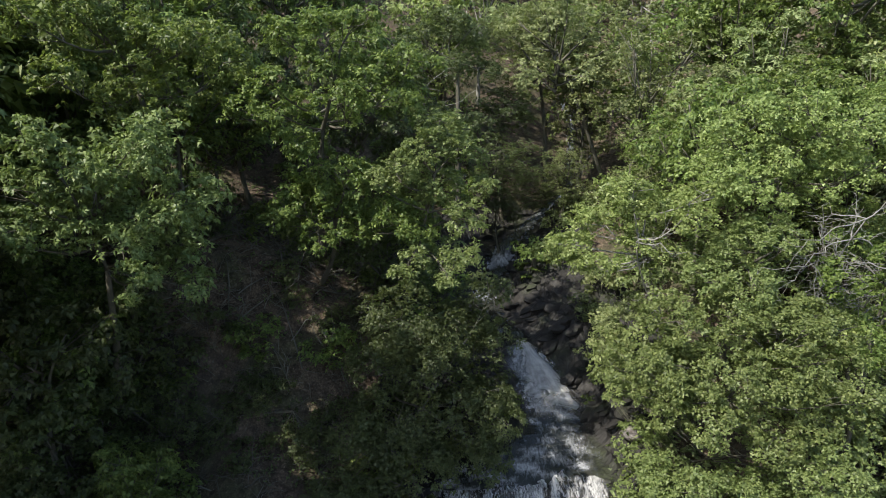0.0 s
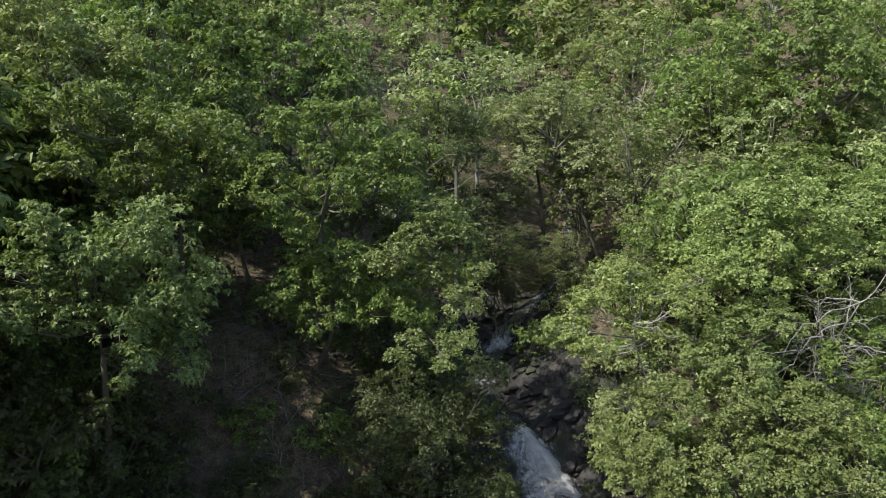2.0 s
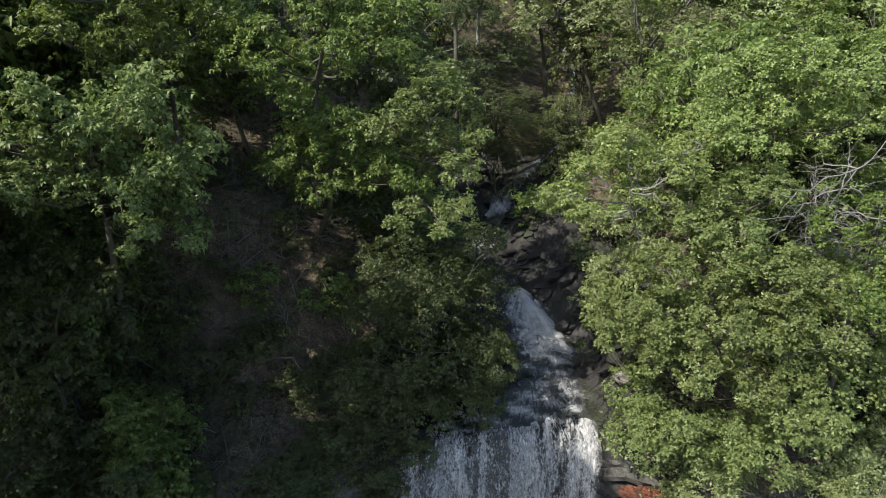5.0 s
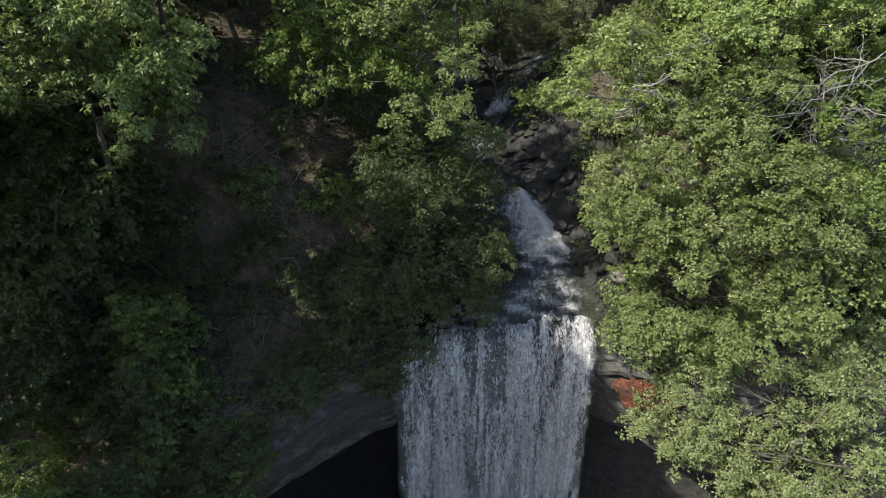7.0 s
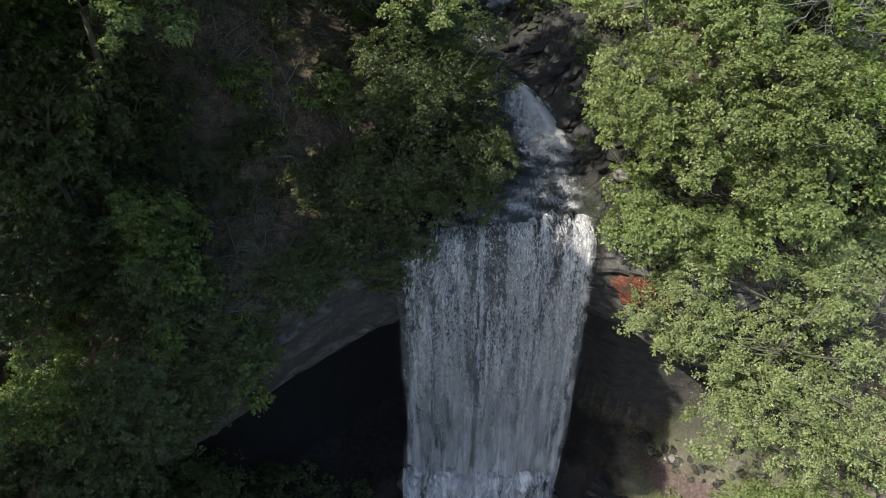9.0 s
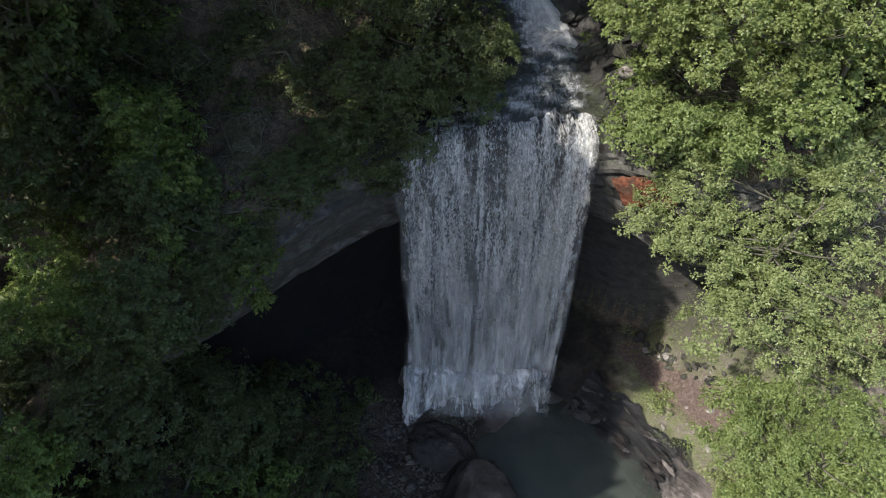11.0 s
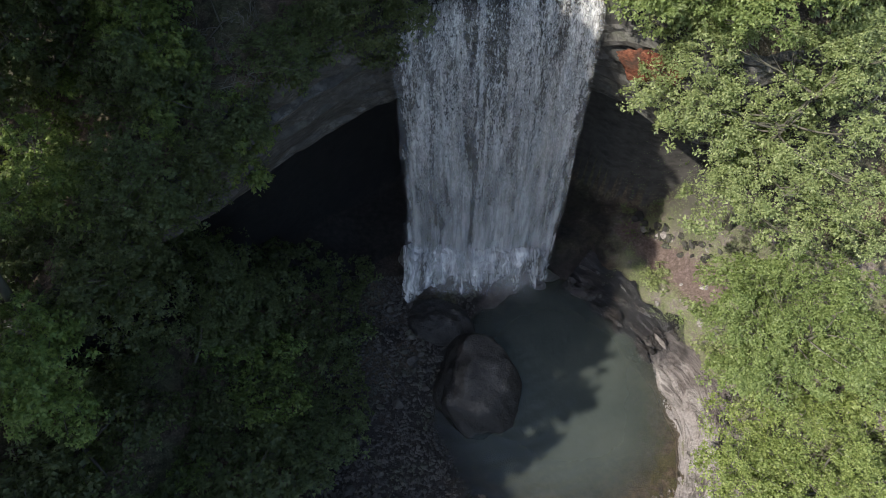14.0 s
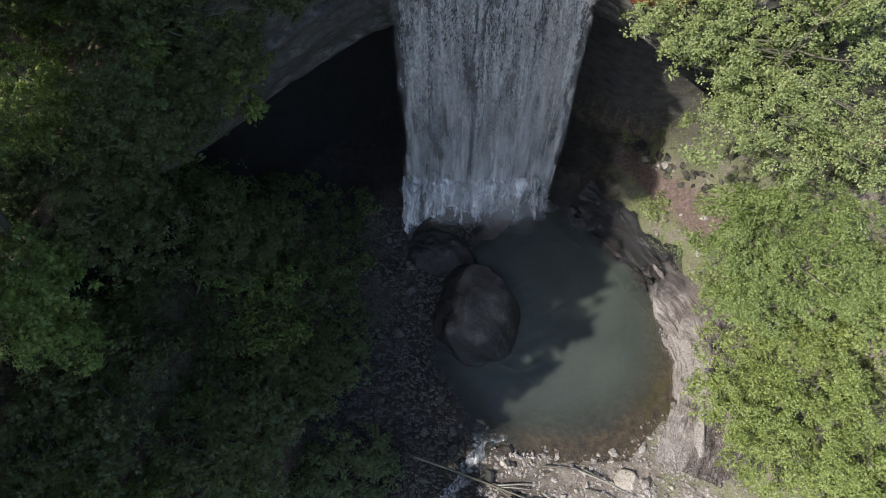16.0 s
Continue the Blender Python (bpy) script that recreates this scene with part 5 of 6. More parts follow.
lobed_tree((8.2, 2.6), [(5.5, 0.9, 19.3, 0.75), (5.1, 0.6, 18.8, 0.56), (6.1, 1.3, 19.7, 0.57), (5.5, 1.7, 19.6, 0.43), (5.7, 3.5, 18.1, 0.50), (6.0, 2.6, 17.7, 0.49), (5.5, 3.1, 17.3, 0.29), (6.4, 2.9, 18.1, 0.45), (5.9, 2.6, 17.1, 0.37)], "airy", "pale", 226, "thin pale-leaved shrub over the creek bed", name="shrub", deep=0.6)
lobed_tree((13.2, 0.8), [(11.7, -2.5, 21.7, 0.78), (12.2, -2.4, 20.5, 0.79), (11.7, -3.1, 19.9, 0.70), (12.1, -1.9, 22.6, 0.63)], "small", "green", 227, "bright green tree on the sunny bank")
lobed_tree((12.6, -2.4), [(7.3, -2.5, 12.5, 0.77), (7.8, -3.7, 12.4, 0.93), (9.0, -3.1, 12.6, 1.13), (10.2, -3.6, 12.5, 1.12), (11.5, -4.1, 13.0, 1.26), (8.7, -4.6, 11.6, 0.93), (10.0, -5.2, 11.5, 1.09), (11.5, -5.5, 11.9, 1.24), (12.6, -5.7, 12.9, 1.03), (9.5, -5.9, 10.4, 1.01), (10.5, -6.9, 11.4, 1.03), (11.8, -7.1, 11.7, 1.01), (12.5, -7.6, 12.3, 0.81), (11.3, -7.4, 10.1, 0.70), (12.2, -4.5, 14.3, 1.02), (12.9, -8.2, 11.0, 0.66), (6.5, -3.5, 12.8, 0.55), (7.6, -3.5, 13.5, 0.81), (9.0, -3.5, 14.1, 0.89), (10.5, -3.7, 14.2, 0.97), (11.7, -4.2, 14.8, 0.85), (12.4, -4.6, 15.4, 0.82), (8.3, -4.4, 12.6, 0.81)], "airy", "pale", 228, "pale green tree spreading over the eroded bank")
lobed_tree((13.4, -9.4), [(9.9, -8.2, 7.7, 0.86), (11.2, -8.2, 8.0, 1.14), (12.5, -8.3, 8.5, 1.11), (13.0, -9.4, 9.6, 0.86), (9.5, -9.3, 7.2, 0.67), (10.9, -9.3, 6.9, 1.16), (12.0, -9.8, 7.9, 1.28), (13.1, -10.4, 8.6, 1.05), (10.0, -10.4, 6.5, 0.76), (10.9, -11.0, 7.2, 0.92), (12.5, -11.1, 7.2, 0.92), (13.3, -11.6, 8.2, 0.87)], "thick", "spring", 229, "dense bright green young tree beside the pool")
lobed_tree((13.6, -13.6), [(10.6, -12.1, 4.5, 0.80), (11.7, -12.1, 6.0, 0.85), (12.9, -12.8, 6.6, 0.99), (10.1, -13.5, 4.5, 0.87), (11.3, -13.5, 5.2, 1.13), (12.8, -14.2, 5.5, 1.10), (13.7, -14.1, 6.4, 0.89), (10.4, -15.0, 4.4, 0.85), (11.5, -15.2, 5.1, 1.09), (12.8, -15.6, 5.6, 1.06), (11.2, -16.0, 3.7, 0.76), (10.0, -12.7, 4.9, 0.58)], "airy", "yellow", 230, "thin yellowish sapling beside the pool")
tree((13.05, 0.08, 17.78), "fine_b", "yellow", 1.10, squash=1.00, label="broad-leaved tree with bright green spring leaves")
tree((15.00, -10.67, 5.63), "dense", "yellow", 0.90, squash=1.00, label="pale green sapling on the sunny bank")
tree((14.72, -15.75, 3.36), "airy", "yellow", 1.16, squash=0.70, label="pale green sapling on the sunny bank")
tree((13.92, 4.33, 20.93), "fine", "green", 0.85, squash=1.00, label="dense bright green young tree beside the pool")
tree((11.24, 3.99, 20.99), "fine_b", "yellow", 0.70, squash=0.90, label="dense bright green young tree beside the pool")
tree((14.84, 2.53, 20.87), "fine", "green", 0.80, squash=1.00, label="dense bright green young tree beside the pool")

# along the creek
lobed_tree((0.6, 15.2), [(-1.4, 15.9, 28.2, 1.14), (0.2, 15.6, 26.9, 1.15), (1.0, 15.6, 28.8, 1.13), (1.9, 15.8, 26.9, 0.86), (-0.1, 15.8, 29.1, 1.13)], "shaded", "dark", 241, "dark leafy tree above the creek")
lobed_tree((6.0, 21.0), [(3.5, 21.0, 28.9, 1.62), (5.3, 20.1, 27.7, 1.60), (4.3, 20.5, 26.1, 1.15), (6.6, 20.6, 29.2, 1.60), (5.0, 20.4, 29.5, 1.59)], "airy", "olive", 242, "thin olive-leaved tree above the creek")
tree((2.79, 16.69, 24.76), "dense", "dark", 0.75, squash=0.80, label="tree in the shade of the gorge, leaves darkened for it")
tree((2.53, 14.27, 20.60), "dense", "dark", 0.50, squash=0.70, label="tree in the shade of the gorge, leaves darkened for it")
tree((3.26, 14.07, 20.00), "airy", "dark", 0.50, squash=0.60, label="tree in the shade of the gorge, leaves darkened for it")
tree((5.72, 17.61, 28.17), "fine", "pale", 1.35, squash=1.00, base=(9.2, 18.6), label="broad-leaved tree with bright green spring leaves")
tree((13.43, 13.36, 29.63), "broad_tall", "green", 1.35, squash=1.00, label="broad-leaved tree with bright green spring leaves")
tree((16.71, 10.63, 30.54), "broad", "green", 1.30, squash=1.00, label="broad-leaved tree with bright green spring leaves")
tree((9.35, 13.73, 26.56), "airy", "olive", 1.50, squash=1.00, label="thin olive-leaved tree above the creek")
tree((5.42, 16.92, 20.64), "airy", "dark", 0.90, squash=0.60, base=(6.4, 15.9), label="tree in the shade of the gorge, leaves darkened for it")
tree((6.19, 14.97, 21.85), "airy", "olive", 0.80, squash=0.80, label="thin olive-leaved tree above the creek")
tree((2.55, 14.52, 22.36), "airy", "dark", 1.00, squash=0.70, base=(0.5, 15.5), label="tree in the shade of the gorge, leaves darkened for it")
tree((9.69, 9.10, 23.37), "airy", "olive", 1.10, squash=0.90, label="thin olive-leaved tree above the creek")
tree((13.44, 6.64, 24.96), "broad_b", "green", 1.10, squash=0.90, label="broad-leaved tree with bright green spring leaves")
# dark tone here colours in a gap of shade between the crowns
tree((13.37, 10.07, 25.55), "fine", "dark", 1.20, squash=0.90, label="broad-leaved tree with bright green spring leaves")
tree((15.72, 5.40, 25.57), "broad", "green", 1.00, squash=0.90, base=(17.7, 5.4), label="broad-leaved tree with bright green spring leaves")

# ---- the wooded slopes round about ----
FOREST = random.Random(21)


def scatter(count, xs, ys, gap, allow):
    spots, tries = [], 0
    while len(spots) < count and tries < 60000:
        tries += 1
        x, y = FOREST.uniform(*xs), FOREST.uniform(*ys)
        if allow(x, y) and all((x - a) ** 2 + (y - b) ** 2 > gap(y) ** 2 for a, b in spots):
            spots.append((x, y))
    return spots


def hillside(x, y):
    off = x - float(creek_x(y))
    if abs(x) > 5 + 0.67 * (y + 20):
        return False
    return not (-4.6 < off < 4.4 and y < 18) and not (-6.5 < off < 0 and y < 21)


far_spots = []
for x, y in scatter(330, (-85, 90), (13, 140), lambda y: 3.0 + 0.022 * y, hillside):
    tone = FOREST.choice(["green", "green", "yellow", "pale", "olive"])
    s, h = FOREST.uniform(0.85, 1.25), FOREST.uniform(4.2, 8.0)
    if y < 42:
        tree((x, y, floor_z(x, y) + h), FOREST.choice(["far_round", "far_tall", "far_fine"]), tone, s, (x, y), "slender hillside tree in spring leaf", "trees on the hillside", bark=FOREST.choice([BARK, BARK, BARK_PALE]))
    else:
        far_spots.append(((x, y), FOREST.choice(["distant", "distant_b"]), tone, s, h))
woods("distant_woods", far_spots, "distant wooded hillside in fresh spring leaf")


def flank(x, y):
    """The slopes beside the creek, where the nearer trees stand close."""
    return y - float(lip_y(x)) > 1.0 and (x < (-9.5 if y > 0 else -12.5) or x > 12.8 or (x > 9.8 and y > 4)) and abs(x) < 9 + 0.68 * (y + 20)


for x, y in scatter(46, (-26, 28), (-6, 13.5), lambda y: 2.5, flank):
    s = FOREST.uniform(0.75, 1.1)
    x -= 2.4 if math.hypot(x + 9.5, y - 0.1) < 0.6 else 0
    tree((x, y, floor_z(x, y) + FOREST.uniform(3.2, 6.5)), FOREST.choice(["mid", "mid_b"]) if y > 2 else "broad", FOREST.choice(["green", "green", "dark"] if x < 0 else ["green", "yellow", "pale"]), s, (x, y), "young broad-leaved tree crowding the bank", "trees on the banks")

# tall trees added out of view on this side to keep sun off the floor
for x, y in scatter(34, (-21, -8.4), (-19.4, -8), lambda y: 2.6, lambda x, y: x < -9.4 - 0.62 * max(0, y + 14) and (x > -14.5 or y < -13.5)):
    s = FOREST.uniform(0.9, 1.1)
    x -= 2.7 if x > -12 and y < -13 else 0
    x = min(x, -13.4) if -17.0 < y < -11.0 else x
    tree((x, y, 19.5 + 0.52 * (y + 21) + FOREST.uniform(-1.2, 1.6)), "shade", "green", s, (x - 3.2, y), "tall tree added out of view to shade the gorge", "trees on the gorge side")
for x, y in scatter(12, (-21, -14.2), (-27.5, -19.8), lambda y: 2.7, lambda x, y: True):
    tree((x, y, 16.2 + FOREST.uniform(-1.0, 1.0)), "shade", "green", FOREST.uniform(1.0, 1.2), (x - 1.0, y), "tall tree added out of view to shade the gorge", "trees on the gorge side")
# more unseen crowns, set on the sun's path to the fall and the cave
for x, y, z in ((-12.4, -8.8, 27.0), (-13.2, -9.6, 26.4), (-13.3, -11.4, 24.8), (-13.2, -13.4, 23.4), (-14.6, -11.4, 29.0), (-13.6, -12.4, 28.0), (-17.2, -7.4, 24.6), (-16.2, -9.2, 22.4), (-9.9, -9.3, 27.6), (-11.8, -8.9, 28.4), (-12.4, -9.0, 31.4)):
    tree((x, y, z), "shade" if y < -9.5 or x < -14 else "broad", "green", 1.12, (x - 3.0, y - 0.5), "tall tree added out of view to shade the gorge", "trees on the gorge side")


# unseen crowns added to throw shade on the leaf-littered slope
for x, y, z in ((-15.2, -5.6, 23.0), (-16.0, -2.6, 23.6), (-15.6, 0.4, 24.4), (-18.0, -4.4, 26.0), (-18.4, -1.0, 26.6), (-15.0, 3.0, 26.0), (-15.6, -0.9, 27.4), (-15.4, 2.2, 28.0)):
    tree((x, y, z), "shade", "green", 1.05, (x - 1.0, y + 0.8), "tall tree added out of view to shade the gorge", "trees on the gorge side")


def understory(x, y):
    off = x - float(creek_x(y))
    ahead = y - float(lip_y(x))
    if ahead > 0.3:
        if x > 6 and floor_z(x, y) < 10:
            return False
        bare = -10 < x < -3.2 and y < 7
        return abs(off) > (3.9 if y < 2.5 else 1.9) and abs(x) < 12 + 0.7 * (y + 20) and (not bare or FOREST.random() < 0.2)
    if x > 11.4:
        return (y < -5.5 or x > 13.5) and x < 19 and FOREST.random() < 0.35
    return x < -5.5 and y < -7.5


far_shrubs = []
for x, y in scatter(200, (-21, 23), (-17, 19), lambda y: 1.15, understory):
    k = FOREST.choice(["bush", "bush_b"])
    tone = FOREST.choice(["dark", "green", "green"] if x < 3 else ["green", "olive", "pale"])
    s = FOREST.uniform(0.7, 1.4)
    if y > 8.5:
        far_shrubs.append(((x, y), k, tone, s, 0.75 * s))
    else:
        tree((x, y, floor_z(x, y) + 0.75 * s), k, tone, s, (x, y), "low leafy undergrowth shrub on the slope", "undergrowth shrubs")
woods("hillside_undergrowth", far_shrubs, "low leafy undergrowth between the hillside trees")

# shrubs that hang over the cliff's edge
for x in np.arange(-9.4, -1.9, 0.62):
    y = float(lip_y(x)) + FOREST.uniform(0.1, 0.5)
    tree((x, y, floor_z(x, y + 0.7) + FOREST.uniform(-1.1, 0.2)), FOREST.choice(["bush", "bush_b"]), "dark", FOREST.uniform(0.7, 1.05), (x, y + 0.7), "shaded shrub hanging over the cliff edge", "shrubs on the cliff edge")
for x in np.arange(7.7, 10.5, 0.6):
    y = float(lip_y(x)) + FOREST.uniform(0.1, 0.5)
    tree((x, y, floor_z(x, y + 0.7) + FOREST.uniform(-0.3, 0.3)), FOREST.choice(["bush", "bush_b"]), "pale", FOREST.uniform(0.7, 1.0), (x, y + 0.7), "sunlit shrub hanging over the cliff edge", "shrubs on the cliff edge")

for k in range(26):
    x, y = FOREST.uniform(-9.5, -3.0), FOREST.uniform(-3.5, 6.5)
    if y - lip_y(x) < 0.8:
        continue
    a, d = FOREST.uniform(0, 3.1), FOREST.uniform(0.5, 1.3)
    pts = [(x + u * d * math.cos(a), y + u * d * math.sin(a), floor_z(x + u * d * math.cos(a), y + u * d * math.sin(a)) + 0.10 + 0.12 * FOREST.random()) for u in (-1, -0.3, 0.4, 1)]
    v, f = tube(pts, [0.030, 0.026, 0.020, 0.010], 5)
    tagged(link_mesh("fallen_branch", v, f, BARK_GREY if k % 3 == 0 else BARK), "dead branch fallen on the leaf-littered slope", "branch", "fallen branches on the slope")



def brush(name, count, xs, ys, label):
    """Leafless twigs and vines tangled over the slope, in one mesh."""
    rng = np.random.RandomState(61)
    bits = []
    for _ in range(count):
        x, y = rng.uniform(*xs), rng.uniform(*ys)
        if y - lip_y(x) < 0.5:
            continue
        foot = np.array([x, y, floor_z(x, y)])
        way = rng.normal(size=3) * [1, 0.7, 0.3] + [0, -0.4, 0.55]
        way *= rng.uniform(0.5, 1.5) / np.linalg.norm(way)
        pts = [foot + way * q + rng.normal(size=3) * 0.11 * q for q in (0, 0.3, 0.6, 0.85, 1)]
        bits.append(tube(pts, np.linspace(0.020, 0.005, 5) * rng.uniform(0.6, 1.5), 3))
        for j in range(3):
            s, w = pts[1 + j], way * 0.4 + rng.normal(size=3) * 0.3
            bits.append(tube([s, s + w * 0.6 + rng.normal(size=3) * 0.06, s + w], [0.008, 0.006, 0.003], 3))
    v, f = join(bits)
    return tagged(link_mesh(name, v, f, BARK_GREY), label, "brush", kind="stuff")


brush("dead_brush", 520, (-10.5, -2.2), (-5.5, 8.5), "leafless grey twigs and vines tangled on the slope")
for x, y in scatter(30, (-10.2, -2.6), (-4.5, 8.0), lambda y: 0.62, lambda x, y: y - float(lip_y(x)) > 0.7 and x < float(creek_x(y)) - 3.2):
    s = FOREST.uniform(0.4, 0.8)
    tree((x, y, floor_z(x, y) + 0.55 * s), FOREST.choice(["bush", "bush_b"]), "dark", s, (x, y), "small dark shrub on the leaf-littered slope", "small shrubs on the slope")

# shrubs added to cover pale ground; their dark leaves stand in for shade
for x, y in scatter(34, (-9.5, -3.6), (-12.5, -2.8), lambda y: 0.9, lambda x, y: pool_r(x, y) > 1.25 and y < float(lip_y(x)) + 3.5):
    s = FOREST.uniform(0.6, 1.15)
    z = float(ground_z(x, y))
    tree((x, y, z + 0.6 * s), FOREST.choice(["bush", "bush_b"]), "dark", s, (x, y), "dark shrub added on the gorge floor to deepen its shade", "shrubs on the gorge floor", low=True)

# one more unseen crown, added to shade the top of the fall
tree((-13.8, -10.1, 32.9), "shade", "green", 0.8, (-16.0, -10.4), "tall tree added out of view to shade the gorge", "trees on the gorge side")
bare_tree((12.6, 3.2, floor_z(12.6, 3.2)), (10.9, -2.3, 23.5), 13, "leafless grey dead tree among green crowns", 1.5, 9)
bare_tree((14.0, 2.6, floor_z(14.0, 2.6)), (11.7, -2.5, 22.6), 3, "leafless grey dead tree among green crowns", 1.6, 9)
bare_tree((8.7, 3.4, floor_z(8.7, 3.4)), (5.6, 0.5, 21.9), 6, "pale bare-limbed tree leaning over the creek", 0.8, 5)
bare_tree((14.2, -2.6, floor_z(14.2, -2.6)), (14.6, -3.2, 13.6), 4, "leafless grey brush on the sunny bank", 1.3, 8)
bare_tree((1.2, 14.5, floor_z(1.2, 14.5)), (-1.2, 13.0, 25.5), 5, "leafless grey dead tree above the creek", 1.6, 4)


# ---- rocks, wood and stones ----
def rock_mesh(seed, size, material, sub=3, cuts=9, lump=0.12):
    """A worn block: a ball cut by planes and roughened."""
    rng = np.random.RandomState(seed)
    bm = bmesh.new()
    bmesh.ops.create_icosphere(bm, subdivisions=sub, radius=1.0)
    v = np.array([p.co for p in bm.verts])
    for _ in range(cuts):
        n = rng.normal(size=3)
        n /= np.linalg.norm(n)
        d = rng.uniform(0.55, 0.85) if sub > 3 else rng.uniform(0.40, 0.72)
        over = np.maximum(v @ n - d, 0)
        v = v - over[:, None] * n * (0.92 if sub < 4 else 0.7)
    r = np.linalg.norm(v, axis=1)[:, None]
    w = wave(v[:, 0] * 2 + v[:, 2], v[:, 1] * 2 - v[:, 2] * 1.3, seed, 1.6)[:, None]
    v = v * (1 + lump * w) + v / r * lump * 0.4 * wave(v[:, 0] * 5 + v[:, 2] * 3, v[:, 1] * 5 - v[:, 2] * 4, seed + 1, 1.5)[:, None]
    v = v * np.asarray(size)
    for p, co in zip(bm.verts, v):
        p.co = co
    me = bpy.data.meshes.new("rock")
    bm.to_mesh(me)
    bm.free()
    me.materials.append(material)
    me.polygons.foreach_set("use_smooth", [sub > 3] * len(me.polygons))
    return me


def rock(name, place, size, seed, material, label, turn=0.0, tilt=(0, 0), group="", category="rock", **more):
    ob = new(name, rock_mesh(seed, size, material, **more))
    ob.matrix_basis = pose(*place, tilt[0], tilt[1], turn)
    return tagged(ob, label, category, group)


ROCKS = random.Random(5)
rock("boulder", (1.35, -8.15, 0.0), (2.1, 2.25, 1.65), 3, ROCK_BOULDER, "huge wet rounded boulder in the plunge pool", 20, category="boulder", sub=5, cuts=3, lump=0.16)
rock("boulder", (-0.15, -5.25, -0.3), (1.7, 1.25, 1.35), 8, ROCK_BOULDER, "dark wet boulder under the falling water", -10, category="boulder", sub=5, cuts=3, lump=0.16)
rock("boulder", (6.75, 1.8, 14.7), (0.62, 0.5, 0.46), 12, ROCK_SHORE, "pale sunlit boulder beside the creek", 30, category="boulder", cuts=12)
rock("rock_slab", (7.25, -15.2, 0.1), (0.75, 0.62, 0.22), 14, ROCK_PALE, "pale flat slab on the gravel shore", 25, cuts=12)
rock("clay_bank", (7.0, -1.95, 12.2), (1.05, 0.5, 0.72), 15, CLAY, "bare orange-red clay patch on the cliff edge", -25, (20, 0), category="clay", sub=5, cuts=14, lump=0.55)
rock("ledge", (1.6, -2.1, 0.6), (3.6, 0.9, 1.5), 16, ROCK_WET, "wet rock ledge at the foot of the waterfall", 0, category="rock", sub=4, lump=0.16)

for k, (x, y, r) in enumerate(((0.7, -3.5, 0.42), (1.5, -3.25, 0.3), (2.7, -3.3, 0.45), (3.6, -3.2, 0.3), (4.6, -3.1, 0.4), (5.3, -2.7, 0.55), (-1.5, -3.6, 0.5), (-1.9, -2.5, 0.7))):
    rock("rock", (x, y, 0.05), (r, r * 0.8, r * 0.7), 120 + k, ROCK_WET, "dark wet rock in the spray of the fall", 40 * k, group="rocks under the fall")

# ledges along the shore, wet near the fall and dry farther on
shore = [(5.7, -3.2), (7.1, -4.5), (8.5, -6.0), (9.6, -8.2), (10.15, -10.5), (9.8, -12.6), (8.8, -14.6)]
SLAB_DRY = [rock_mesh(40 + k, (1.15, 0.5, 0.22), ROCK_SHORE, 3, 16, 0.07) for k in range(6)]
SLAB_WET = [rock_mesh(50 + k, (1.1, 0.42, 0.34), ROCK_SHORE_WET, 3, 26, 0.2) for k in range(5)]


def shelf():
    """Layered rock that runs along the shore in low steps."""
    q = np.linspace(0, len(shore) - 1, 380)
    pts = np.stack([np.interp(q, np.arange(len(shore)), [p[k] for p in shore]) for k in range(2)], -1)
    tang = np.gradient(pts, axis=0)
    tang /= np.linalg.norm(tang, axis=1)[:, None]
    out = np.stack([-tang[:, 1], tang[:, 0]], -1)
    offs = np.linspace(-0.45, 2.9, 96)
    grid = pts[:, None] + out[:, None] * offs[None, :, None]
    X, Y = grid[..., 0], grid[..., 1]
    O = offs[None, :] + 0.42 * wave(X, Y, 201, 0.9) + 0.13 * wave(X, Y, 204, 4.0)
    step = np.floor(O / 0.19) + smooth_step(0.7, 1.0, O / 0.19 - np.floor(O / 0.19))
    z = 0.02 + 0.055 * step * (1 + 0.5 * wave(X, Y, 206, 1.6)) + 0.06 * wave(X, Y, 202, 3.0) + 0.03 * wave(X, Y, 203, 11.0) + np.random.RandomState(8).normal(size=X.shape) * 0.022
    z = np.maximum(np.minimum(z, 0.9), ground_z(X, Y) + 0.05)
    reach = 2.1 + 0.65 * wave(X, Y, 205, 1.1)
    z = np.where(offs[None, :] > np.minimum(reach, 2.8), ground_z(X, Y) - 0.12, z)
    z[:, 0] = -0.4
    S = np.cumsum(np.r_[0, np.linalg.norm(np.diff(pts, axis=0), axis=1)])[:, None] * np.ones_like(X)
    O = offs[None, :] * np.ones_like(X)
    z = z + 0.10 * smooth_step(5.0, 3.0, S) * np.abs(wave(X, Y, 207, 2.6)) * smooth_step(-0.3, 0.3, O)
    ob = link_mesh("shore_shelf", np.stack([X, Y, z], -1).reshape(-1, 3), grid_faces(380, 96), ROCK_SHELF, smooth=False, uv=np.stack([S, O], -1).reshape(-1, 2))
    return tagged(ob, "layered rock shelf stepping along the pool's shore", "rock", kind="structure")


shelf()
